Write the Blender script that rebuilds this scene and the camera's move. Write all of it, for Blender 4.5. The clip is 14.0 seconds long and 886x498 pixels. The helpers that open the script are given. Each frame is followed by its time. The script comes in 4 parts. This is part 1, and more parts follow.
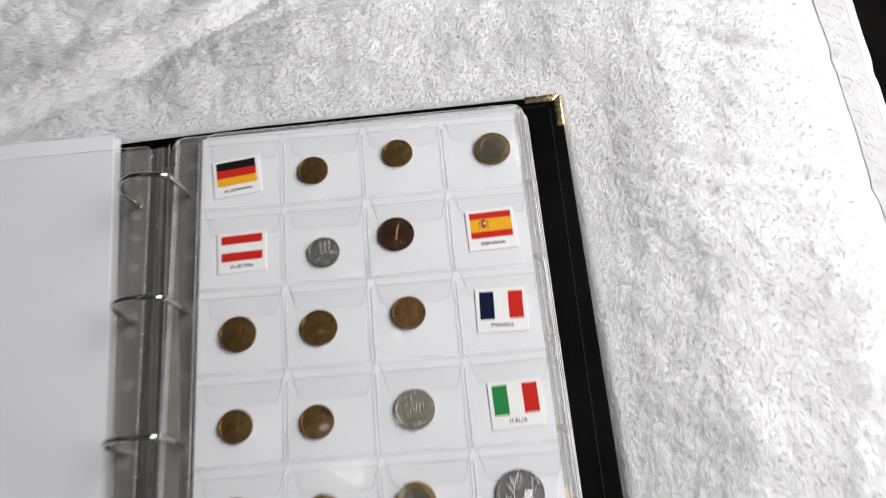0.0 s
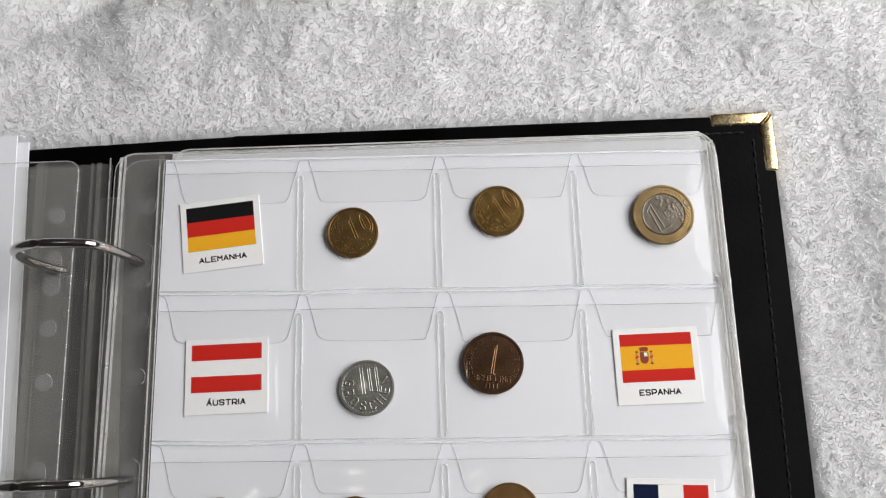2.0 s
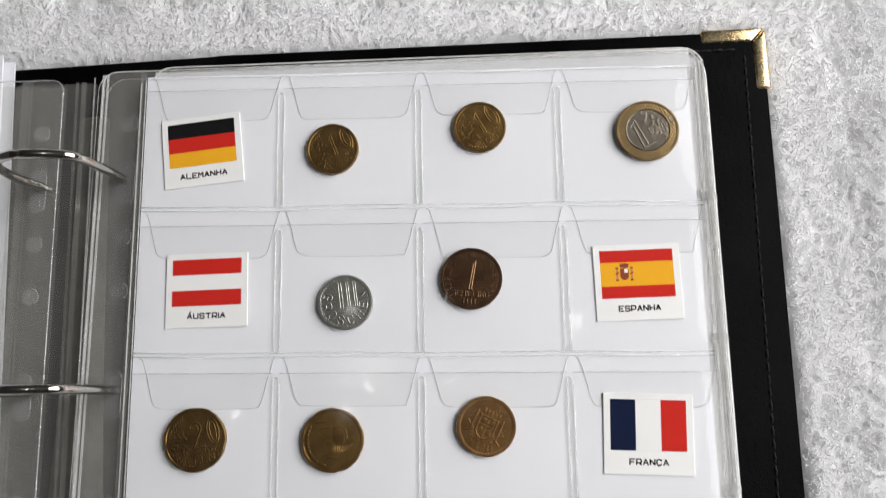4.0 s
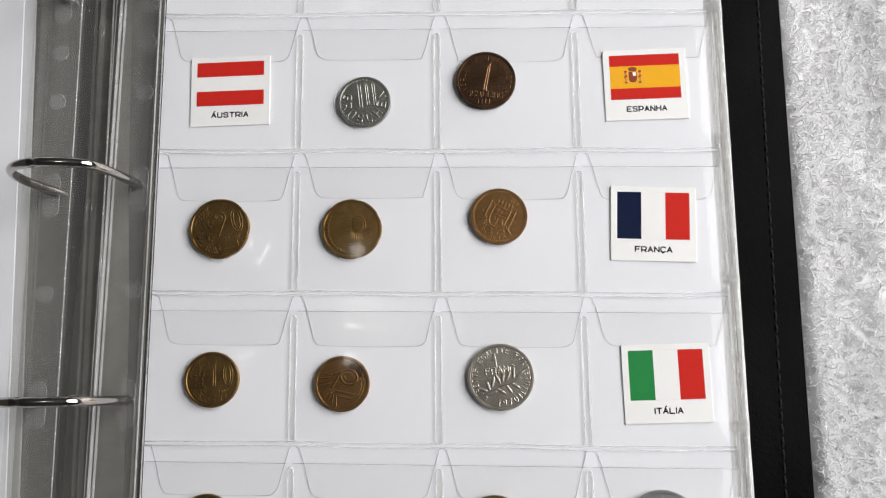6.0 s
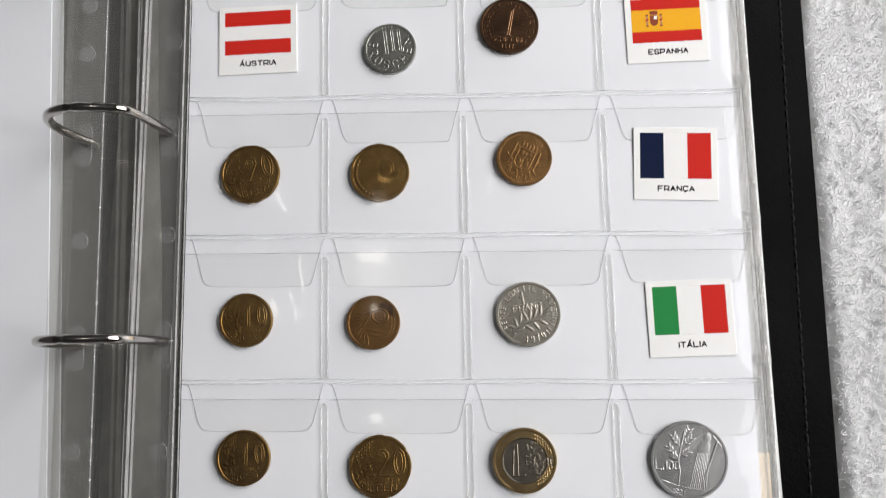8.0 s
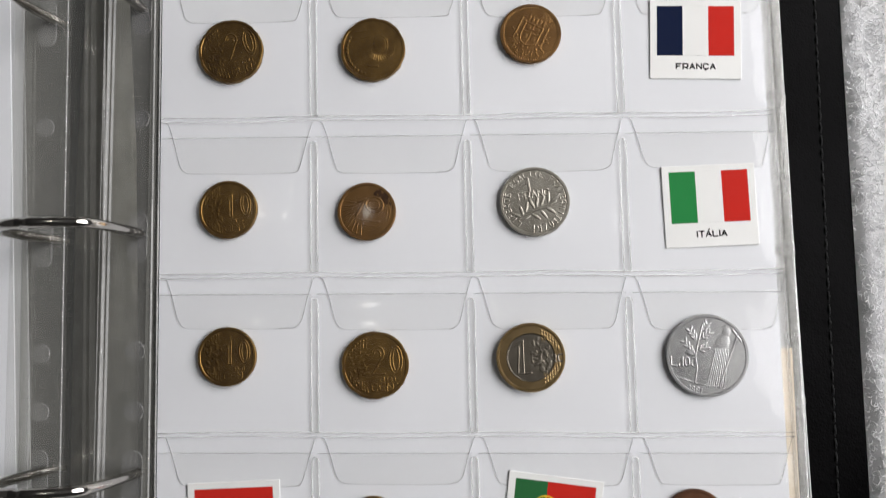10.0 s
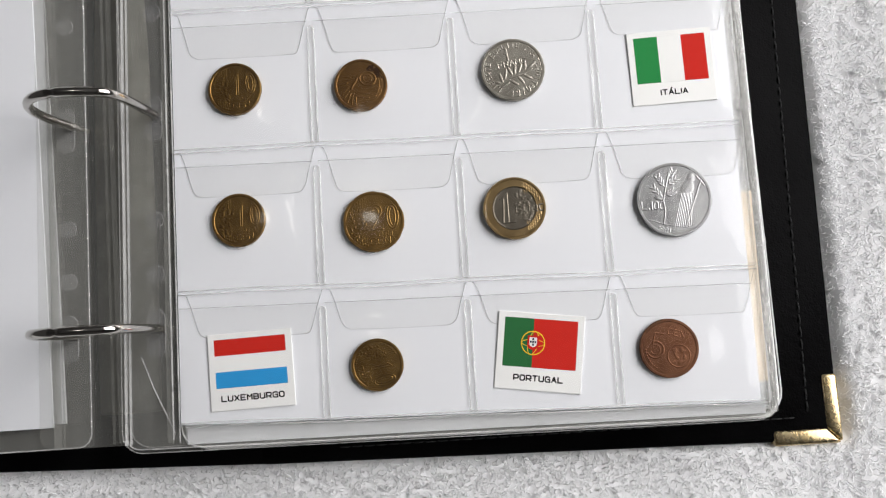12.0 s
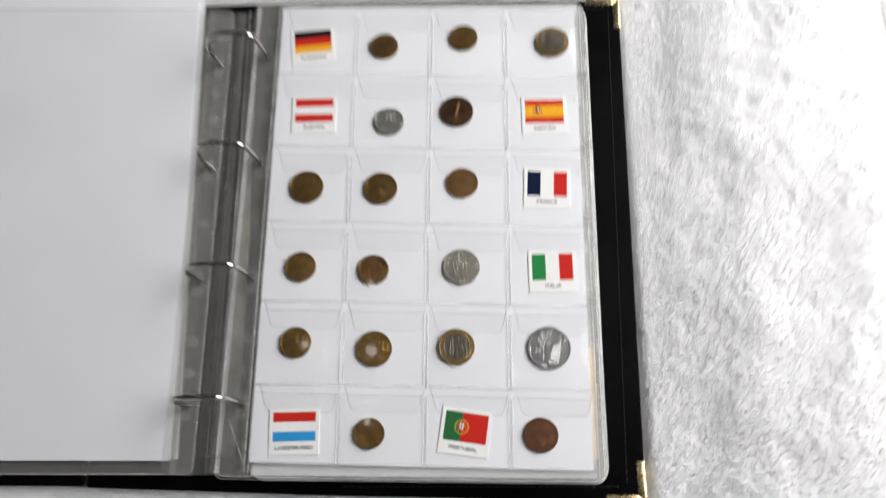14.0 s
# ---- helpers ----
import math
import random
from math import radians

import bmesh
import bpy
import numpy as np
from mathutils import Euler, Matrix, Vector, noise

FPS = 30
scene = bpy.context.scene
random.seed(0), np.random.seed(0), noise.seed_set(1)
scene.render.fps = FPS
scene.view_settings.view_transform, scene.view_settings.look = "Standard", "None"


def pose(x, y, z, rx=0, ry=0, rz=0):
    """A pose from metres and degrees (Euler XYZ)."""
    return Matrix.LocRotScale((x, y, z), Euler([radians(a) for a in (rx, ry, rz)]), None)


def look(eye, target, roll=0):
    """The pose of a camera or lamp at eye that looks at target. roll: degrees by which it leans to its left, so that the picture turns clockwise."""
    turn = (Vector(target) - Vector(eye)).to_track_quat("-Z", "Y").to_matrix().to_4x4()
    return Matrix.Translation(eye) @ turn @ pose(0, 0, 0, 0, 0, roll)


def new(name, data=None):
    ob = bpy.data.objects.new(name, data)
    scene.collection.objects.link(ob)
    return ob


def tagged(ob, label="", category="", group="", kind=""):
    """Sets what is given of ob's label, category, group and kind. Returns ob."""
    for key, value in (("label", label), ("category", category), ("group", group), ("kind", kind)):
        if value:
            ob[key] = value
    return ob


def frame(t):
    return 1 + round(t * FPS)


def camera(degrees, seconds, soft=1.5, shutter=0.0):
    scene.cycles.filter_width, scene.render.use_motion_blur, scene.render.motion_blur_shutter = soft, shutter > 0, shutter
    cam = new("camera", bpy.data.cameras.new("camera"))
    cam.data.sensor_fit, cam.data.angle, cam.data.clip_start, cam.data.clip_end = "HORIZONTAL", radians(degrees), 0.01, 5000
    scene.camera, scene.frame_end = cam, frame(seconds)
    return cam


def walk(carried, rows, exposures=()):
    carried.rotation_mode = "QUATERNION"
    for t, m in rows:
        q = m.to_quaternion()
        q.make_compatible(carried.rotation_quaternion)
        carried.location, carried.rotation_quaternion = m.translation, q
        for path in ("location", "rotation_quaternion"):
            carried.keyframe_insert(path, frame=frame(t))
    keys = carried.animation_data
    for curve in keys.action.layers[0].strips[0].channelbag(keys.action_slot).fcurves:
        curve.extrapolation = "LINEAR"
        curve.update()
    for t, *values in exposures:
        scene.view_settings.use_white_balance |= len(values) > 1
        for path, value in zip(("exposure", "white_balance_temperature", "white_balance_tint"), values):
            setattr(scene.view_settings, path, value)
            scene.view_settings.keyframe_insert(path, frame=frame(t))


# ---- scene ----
from mathutils import Quaternion

cam = camera(57.30, 14.0, 1.15, 0.5)
# seconds, eye, turn
PATH = [
    (0, (0.1639, -0.1294, 0.4990), (0.9794, 0.1948, 0.0139, -0.0515)),
    (0.5, (0.1419, -0.0531, 0.4336), (0.9821, 0.1829, -0.0109, -0.0449)),
    (1, (0.1341, -0.0073, 0.3960), (0.9875, 0.1553, 0.0106, -0.0245)),
    (1.5, (0.1294, 0.0393, 0.3496), (0.9918, 0.1252, 0.0116, -0.0244)),
    (2, (0.1207, 0.0481, 0.3321), (0.9928, 0.1178, 0.0106, -0.0199)),
    (2.2, (0.1227, 0.0499, 0.3312), (0.9933, 0.1135, 0.0137, -0.0190)),
    (4.3, (0.1374, 0.0202, 0.3252), (0.9948, 0.0968, 0.0268, -0.0141)),
    (4.5, (0.1351, 0.0137, 0.3260), (0.9950, 0.0957, 0.0253, -0.0109)),
    (5, (0.1333, 0.0076, 0.3236), (0.9956, 0.0884, 0.0282, -0.0120)),
    (5.5, (0.1293, -0.0188, 0.3245), (0.9963, 0.0823, 0.0237, -0.0107)),
    (6, (0.1269, -0.0375, 0.3263), (0.9961, 0.0845, 0.0209, -0.0097)),
    (6.5, (0.1273, -0.0401, 0.3351), (0.9957, 0.0884, 0.0250, -0.0103)),
    (7, (0.1227, -0.0468, 0.3364), (0.9958, 0.0875, 0.0237, -0.0122)),
    (7.5, (0.1207, -0.0494, 0.3369), (0.9958, 0.0867, 0.0242, -0.0139)),
    (7.7, (0.1196, -0.0516, 0.3352), (0.9962, 0.0828, 0.0238, -0.0144)),
    (9.8, (0.1106, -0.0698, 0.3052), (0.9985, 0.0484, 0.0193, -0.0159)),
    (10, (0.1118, -0.0761, 0.3049), (0.9985, 0.0500, 0.0158, -0.0153)),
    (10.5, (0.1125, -0.0848, 0.3067), (0.9985, 0.0479, 0.0187, -0.0205)),
    (11, (0.1171, -0.1025, 0.3107), (0.9982, 0.0510, 0.0203, -0.0256)),
    (11.5, (0.1147, -0.1246, 0.3185), (0.9982, 0.0512, 0.0156, -0.0271)),
    (12, (0.1125, -0.1306, 0.3264), (0.9978, 0.0545, 0.0154, -0.0349)),
    (12.5, (0.1116, -0.1328, 0.3304), (0.9978, 0.0594, 0.0096, -0.0273)),
    (13, (0.1164, -0.1343, 0.3384), (0.9975, 0.0634, 0.0128, -0.0285)),
    (13.5, (0.1225, -0.1515, 0.4129), (0.9954, 0.0922, 0.0015, -0.0267)),
    (14, (0.1342, -0.1798, 0.5336), (0.9882, 0.1529, 0.0111, -0.0014)),
]
# the clip's camera drifts a little in its exposure
EXPOSURE = [(0, -0.1), (1.5, -0.16), (4.5, -0.06), (7.5, 0.02), (9.8, -0.1), (11.5, 0.09), (12.5, 0.08), (13.5, 0.16), (14, 0.04)]
walk(cam, [(t, Matrix.LocRotScale(eye, Quaternion(turn), None)) for t, eye, turn in PATH], EXPOSURE)

# ---- world and lights ----
sky_world = bpy.data.worlds.new("sky")
scene.world = sky_world
sky_world.use_nodes = True
sky_tex = sky_world.node_tree.nodes.new("ShaderNodeTexSky")
sky_tex.sky_type, sky_tex.sun_disc = "NISHITA", False
sky_tex.sun_elevation, sky_tex.sun_rotation = radians(35), radians(200)
sky_back = sky_world.node_tree.nodes["Background"]
sky_back.inputs["Strength"].default_value = 0.1
sky_world.node_tree.links.new(sky_tex.outputs[0], sky_back.inputs["Color"])


def area_lamp(name, m, sx, sy, watts, colour, shape="RECTANGLE"):
    data = bpy.data.lights.new(name, "AREA")
    data.shape, data.size, data.size_y, data.energy, data.color = shape, sx, sy, watts, colour
    ob = new(name, data)
    ob.matrix_world = m
    return ob


# daylight through the window in the east wall, and the round lamp on the ceiling
WIN_Y0, WIN_Y1, WIN_Z0, WIN_Z1, EAST = -0.32, 0.94, 0.30, 1.31, 0.88
area_lamp("window_daylight", look((EAST - 0.02, (WIN_Y0 + WIN_Y1) / 2, (WIN_Z0 + WIN_Z1) / 2), (0, (WIN_Y0 + WIN_Y1) / 2, (WIN_Z0 + WIN_Z1) / 2)),
          WIN_Y1 - WIN_Y0, WIN_Z1 - WIN_Z0, 31.5, (1.0, 0.976, 0.978))
area_lamp("ceiling_lamp_light", look((-0.135, 0.19, 1.655), (-0.135, 0.19, 0)), 0.09, 0.09, 0.42, (1.0, 0.95, 0.86), "DISK")


# ---- materials ----
def material(name):
    m = bpy.data.materials.new(name)
    m.use_nodes = True
    nt = m.node_tree
    return m, nt, nt.nodes["Principled BSDF"]


def node(nt, kind, **values):
    n = nt.nodes.new(kind)
    for key, value in values.items():
        n.inputs[key.replace("_", " ")].default_value = value
    return n


def noise_tex(nt, scale, detail=4.0, rough=0.55):
    where = nt.nodes.new("ShaderNodeTexCoord")
    n = node(nt, "ShaderNodeTexNoise", Scale=scale, Detail=detail, Roughness=rough)
    nt.links.new(where.outputs["Object"], n.inputs["Vector"])
    return n


def ramp(nt, source, a, b, lo=0.35, hi=0.65):
    r = nt.nodes.new("ShaderNodeValToRGB")
    r.color_ramp.elements[0].position, r.color_ramp.elements[1].position = lo, hi
    r.color_ramp.elements[0].color, r.color_ramp.elements[1].color = (*a, 1), (*b, 1)
    nt.links.new(source, r.inputs[0])
    return r


def bump(nt, source, strength, distance, bsdf):
    b = node(nt, "ShaderNodeBump", Strength=strength, Distance=distance)
    nt.links.new(source, b.inputs["Height"])
    nt.links.new(b.outputs[0], bsdf.inputs["Normal"])
    return b


def solid(name, a, b, scale, rough, metal=0.0, bump_scale=0.0, bump_strength=0.0, bump_distance=0.0005, lo=0.35, hi=0.65, rough_b=None):
    """A surface of two mixed tones with fine relief."""
    m, nt, bsdf = material(name)
    n = noise_tex(nt, scale)
    nt.links.new(ramp(nt, n.outputs["Fac"], a, b, lo, hi).outputs[0], bsdf.inputs["Base Color"])
    bsdf.inputs["Roughness"].default_value, bsdf.inputs["Metallic"].default_value = rough, metal
    if rough_b is not None:
        n3 = noise_tex(nt, scale * 2.3)
        mr = node(nt, "ShaderNodeMapRange")
        mr.inputs["To Min"].default_value, mr.inputs["To Max"].default_value = rough, rough_b
        nt.links.new(n3.outputs["Fac"], mr.inputs["Value"])
        nt.links.new(mr.outputs[0], bsdf.inputs["Roughness"])
    if bump_scale:
        n2 = noise_tex(nt, bump_scale)
        bump(nt, n2.outputs["Fac"], bump_strength, bump_distance, bsdf)
    return m


def stretch_along(nt, tex, streak):
    """Draws a texture out along y, for plastic that is creased lengthwise."""
    if streak != 1.0:
        source = tex.inputs["Vector"].links[0].from_socket
        mapping = nt.nodes.new("ShaderNodeMapping")
        mapping.inputs["Scale"].default_value = (1, streak, 1)
        nt.links.new(source, mapping.inputs["Vector"])
        nt.links.new(mapping.outputs[0], tex.inputs["Vector"])


def film(name, haze, tone=0.9, rough=0.06, clear=0.97, ripple=0.0, ripple_scale=60, streak=1.0, spread=0.3, gloss_base=0.04):
    """Clear soft plastic: see-through, faintly milky, with a gloss."""
    m, nt, bsdf = material(name)
    nt.nodes.remove(bsdf)
    out = nt.nodes["Material Output"]
    thin = node(nt, "ShaderNodeBsdfTransparent", Color=(clear, clear, clear * 0.995, 1))
    milk = node(nt, "ShaderNodeBsdfDiffuse", Color=(tone, tone, tone * (0.985 if streak == 1.0 else 0.93), 1))
    n = noise_tex(nt, 45 if streak == 1.0 else 160)
    mr = node(nt, "ShaderNodeMapRange")
    mr.inputs["From Min"].default_value, mr.inputs["From Max"].default_value = 0.3, 0.7
    mr.inputs["To Min"].default_value, mr.inputs["To Max"].default_value = haze * (1 - spread), haze * (1 + spread)
    stretch_along(nt, n, streak)
    nt.links.new(n.outputs["Fac"], mr.inputs["Value"])
    mix = nt.nodes.new("ShaderNodeMixShader")
    nt.links.new(mr.outputs[0], mix.inputs[0])
    nt.links.new(thin.outputs[0], mix.inputs[1])
    nt.links.new(milk.outputs[0], mix.inputs[2])
    gloss = node(nt, "ShaderNodeBsdfGlossy", Roughness=rough)
    facing = node(nt, "ShaderNodeLayerWeight", Blend=0.5)
    fres = nt.nodes.new("ShaderNodeMath")
    fres.operation, fres.inputs[1].default_value = "POWER", 4.0
    nt.links.new(facing.outputs["Facing"], fres.inputs[0])
    sheen = nt.nodes.new("ShaderNodeMath")
    sheen.operation, sheen.inputs[1].default_value, sheen.inputs[2].default_value = "MULTIPLY_ADD", 0.7, gloss_base
    nt.links.new(fres.outputs[0], sheen.inputs[0])
    mix2 = nt.nodes.new("ShaderNodeMixShader")
    nt.links.new(sheen.outputs[0], mix2.inputs[0])
    nt.links.new(mix.outputs[0], mix2.inputs[1])
    nt.links.new(gloss.outputs[0], mix2.inputs[2])
    if ripple:
        n2 = noise_tex(nt, ripple_scale, 2.0)
        stretch_along(nt, n2, streak)
        b = node(nt, "ShaderNodeBump", Strength=ripple, Distance=0.001)
        nt.links.new(n2.outputs["Fac"], b.inputs["Height"])
        nt.links.new(b.outputs[0], gloss.inputs["Normal"])
    nt.links.new(mix2.outputs[0], out.inputs["Surface"])
    return m


def cotton(name, a, b):
    """White cotton yarn, through which some light passes."""
    m, nt, bsdf = material(name)
    n = noise_tex(nt, 150)
    tone = ramp(nt, n.outputs["Fac"], a, b)
    nt.links.new(tone.outputs[0], bsdf.inputs["Base Color"])
    bsdf.inputs["Roughness"].default_value, bsdf.inputs["Specular IOR Level"].default_value = 0.95, 0.2
    through_light = nt.nodes.new("ShaderNodeBsdfTranslucent")
    nt.links.new(tone.outputs[0], through_light.inputs["Color"])
    mix = nt.nodes.new("ShaderNodeMixShader")
    mix.inputs[0].default_value = 0.30
    nt.links.new(bsdf.outputs[0], mix.inputs[1])
    nt.links.new(through_light.outputs[0], mix.inputs[2])
    # loose fibres let part of the light by
    gaps = nt.nodes.new("ShaderNodeBsdfTransparent")
    fuzzy = nt.nodes.new("ShaderNodeMixShader")
    fuzzy.inputs[0].default_value = 0.16
    nt.links.new(mix.outputs[0], fuzzy.inputs[1])
    nt.links.new(gaps.outputs[0], fuzzy.inputs[2])
    nt.links.new(fuzzy.outputs[0], nt.nodes["Material Output"].inputs["Surface"])
    return m


YARN = cotton("cotton_yarn", (0.84, 0.84, 0.84), (0.90, 0.90, 0.90))
COTTON = solid("white_cotton", (0.77, 0.77, 0.77), (0.82, 0.82, 0.82), 120, 0.95, bump_scale=900, bump_strength=0.2, bump_distance=0.0006)
COTTON_FLAT = solid("woven_cotton", (0.58, 0.58, 0.575), (0.66, 0.66, 0.655), 90, 0.9, bump_scale=700, bump_strength=0.3, bump_distance=0.0004)
THREAD = solid("grey_white_thread", (0.57, 0.57, 0.565), (0.65, 0.65, 0.645), 300, 0.8)
PAPER = solid("white_paper", (0.695, 0.705, 0.73), (0.73, 0.74, 0.765), 14, 0.7, bump_scale=500, bump_strength=0.08, bump_distance=0.0002)
CREAM = solid("cream_paper", (0.68, 0.58, 0.45), (0.76, 0.67, 0.54), 60, 0.8)
CARD = solid("white_card", (0.78, 0.78, 0.76), (0.82, 0.82, 0.80), 40, 0.6)
FILM = film("clear_pocket_film", 0.005, rough=0.09, clear=0.995, ripple=0.06, ripple_scale=80, gloss_base=0.02)
FLAP = film("clear_flap_film", 0.014, tone=0.72, rough=0.14, clear=0.995, gloss_base=0.02)
WELD = film("welded_film", 0.23, tone=0.97, rough=0.12, clear=0.985)
# the milky tone of these three imitates reflections from many stacked film layers
MARGIN = film("clear_margin_film", 0.075, tone=0.85, rough=0.16, clear=0.97, ripple=0.7, ripple_scale=75, streak=0.3, spread=0.2)
TURNED = film("hazy_turned_film", 0.085, tone=0.82, rough=0.16, clear=0.96, ripple=0.3, ripple_scale=110, streak=0.035, spread=0.2)
SLEEVE = film("clear_sleeve_film", 0.055, tone=0.88, rough=0.12, clear=0.97, ripple=0.6, ripple_scale=130, streak=0.035, spread=0.6)
# whitened film: the bright highlights of the sheet edges are in its colour
EDGE = film("highlit_film_edge", 0.48, tone=0.97, rough=0.1, clear=0.98)
# pale film for the modelled highlights on hole rims, and for one crease
HOLE_EDGE = film("pale_film_line", 0.22, tone=0.95, rough=0.1, clear=0.97)
# milky film whose paleness imitates glare seen through the holes
HOLE_GLARE = film("pale_glare_film", 0.10, tone=0.92, rough=0.2, clear=0.97, ripple=0.5, ripple_scale=200, gloss_base=0.05)
CHROME = solid("chromed_steel", (0.46, 0.44, 0.41), (0.54, 0.52, 0.49), 80, 0.09, 1.0, rough_b=0.16)
RAIL = solid("dull_steel", (0.16, 0.155, 0.13), (0.24, 0.232, 0.20), 60, 0.36, 1.0, rough_b=0.5)
BRASS = solid("worn_brass", (0.60, 0.46, 0.24), (0.74, 0.60, 0.36), 160, 0.2, 1.0, 900, 0.06, rough_b=0.34)
TABLE_WOOD = solid("dark_wood", (0.002, 0.002, 0.002), (0.005, 0.004, 0.004), 25, 0.8)
TABLE_WOOD.node_tree.nodes["Principled BSDF"].inputs["Specular IOR Level"].default_value = 0.02
# unseen walls and ceiling, darkened in colour to stand for shade overhead
WALL = solid("painted_plaster", (0.09, 0.088, 0.086), (0.11, 0.108, 0.106), 3, 0.9, bump_scale=60, bump_strength=0.1)
CEILING = solid("ceiling_plaster", (0.06, 0.06, 0.06), (0.08, 0.08, 0.08), 3, 0.95, bump_scale=60, bump_strength=0.1)
FLOORING = solid("floor_boards", (0.16, 0.10, 0.06), (0.24, 0.16, 0.10), 6, 0.5)
WHITE_PAINT = solid("white_paint", (0.76, 0.76, 0.75), (0.8, 0.8, 0.79), 9, 0.4)


def leather():
    m, nt, bsdf = material("black_leatherette")
    n = noise_tex(nt, 30)
    nt.links.new(ramp(nt, n.outputs["Fac"], (0.0012, 0.0012, 0.0013), (0.003, 0.003, 0.0031)).outputs[0], bsdf.inputs["Base Color"])
    bsdf.inputs["Roughness"].default_value, bsdf.inputs["Specular IOR Level"].default_value = 0.34, 0.014
    where = nt.nodes.new("ShaderNodeTexCoord")
    v = node(nt, "ShaderNodeTexVoronoi", Scale=900)
    v.feature = "DISTANCE_TO_EDGE"
    n2 = node(nt, "ShaderNodeTexNoise", Scale=500, Detail=3.0)
    for tex in (v, n2):
        nt.links.new(where.outputs["Object"], tex.inputs["Vector"])
    add = nt.nodes.new("ShaderNodeMath")
    nt.links.new(v.outputs["Distance"], add.inputs[0])
    nt.links.new(n2.outputs["Fac"], add.inputs[1])
    bump(nt, add.outputs[0], 0.4, 0.0003, bsdf)
    return m


LEATHER = leather()
STITCH = solid("black_thread", (0.004, 0.004, 0.004), (0.009, 0.009, 0.009), 500, 0.9)


def coin_metal(name, a, b, rough):
    """Worn coin metal: tarnish in patches and fine scratches."""
    m, nt, bsdf = material(name)
    n = noise_tex(nt, 170, 6.0, 0.65)
    info = nt.nodes.new("ShaderNodeObjectInfo")
    nt.links.new(ramp(nt, n.outputs["Fac"], a, b, 0.3, 0.7).outputs[0], bsdf.inputs["Base Color"])
    bsdf.inputs["Metallic"].default_value = 1.0
    mr = node(nt, "ShaderNodeMapRange")
    mr.inputs["To Min"].default_value, mr.inputs["To Max"].default_value = rough, rough + 0.14
    nt.links.new(n.outputs["Fac"], mr.inputs["Value"])
    nt.links.new(mr.outputs[0], bsdf.inputs["Roughness"])
    n2 = noise_tex(nt, 1500, 5.0)
    bump(nt, n2.outputs["Fac"], 0.12, 0.0003, bsdf)
    return m


GOLD = coin_metal("tarnished_nordic_gold", (0.16, 0.088, 0.024), (0.27, 0.160, 0.048), 0.32)
RING_GOLD = coin_metal("worn_nickel_brass", (0.25, 0.17, 0.075), (0.36, 0.25, 0.115), 0.28)
NICKEL = coin_metal("worn_cupronickel", (0.14, 0.122, 0.094), (0.20, 0.176, 0.14), 0.30)
FRANC = coin_metal("worn_grey_nickel", (0.29, 0.27, 0.23), (0.40, 0.375, 0.325), 0.32)
STEEL = coin_metal("bright_steel", (0.32, 0.32, 0.32), (0.42, 0.42, 0.415), 0.26)
ALU = coin_metal("dull_aluminium", (0.23, 0.235, 0.21), (0.33, 0.33, 0.30), 0.34)
BRONZE = coin_metal("dark_bronze", (0.06, 0.030, 0.014), (0.11, 0.056, 0.026), 0.32)
BRONZE_HI = coin_metal("worn_bronze", (0.15, 0.08, 0.038), (0.21, 0.115, 0.058), 0.30)
COPPER = coin_metal("tarnished_copper", (0.115, 0.050, 0.026), (0.17, 0.076, 0.040), 0.34)
ORANGE = coin_metal("orange_bronze", (0.18, 0.092, 0.03), (0.27, 0.145, 0.05), 0.32)


def ink(name, c):
    """Matt printing ink."""
    d = tuple(v * 0.97 for v in c)
    m = solid(name, d, c, 300, 0.6)
    m.node_tree.nodes["Principled BSDF"].inputs["Specular IOR Level"].default_value = 0.05
    return m


INK_BLACK, INK_RED = ink("black_ink", (0.004, 0.004, 0.004)), ink("red_ink", (0.54, 0.020, 0.012))
INK_GOLD, INK_YELLOW = ink("golden_ink", (0.80, 0.40, 0.018)), ink("yellow_ink", (0.80, 0.52, 0.03))
INK_GREEN, INK_DARKGREEN = ink("green_ink", (0.02, 0.22, 0.055)), ink("dark_green_ink", (0.022, 0.13, 0.04))
INK_NAVY, INK_SKY = ink("navy_ink", (0.0015, 0.007, 0.034)), ink("sky_blue_ink", (0.03, 0.29, 0.62))
INK_STONE = ink("pale_brown_ink", (0.46, 0.24, 0.10))
INK_WHITE, INK_BROWN = ink("white_ink", (0.82, 0.82, 0.80)), ink("brown_red_ink", (0.25, 0.06, 0.03))


# ---- building helpers ----
def finish(name, bm, mat, smooth=False):
    me = bpy.data.meshes.new(name)
    bm.normal_update()
    bm.to_mesh(me)
    bm.free()
    me.materials.append(mat)
    if smooth:
        me.shade_smooth()
    return me


def part(name, bm, mat, parent=None, label="", smooth=False, m=None):
    """One mesh object under a thing or a part; bm may be a ready mesh."""
    me = finish(name, bm, mat, smooth) if isinstance(bm, bmesh.types.BMesh) else bm
    if me.materials and me.materials[0] != mat:
        me.materials[0] = mat
    elif not me.materials:
        me.materials.append(mat)
    ob = new(name, me)
    if parent:
        ob.parent = parent
    if m is not None:
        ob.matrix_basis = m
    if label:
        ob["label"] = label
    return ob


def thing(name, label, category, group="", kind="", m=None):
    ob = new(name)
    ob.empty_display_size = 0.01
    if m is not None:
        ob.matrix_basis = m
    return tagged(ob, label, category, group, kind)


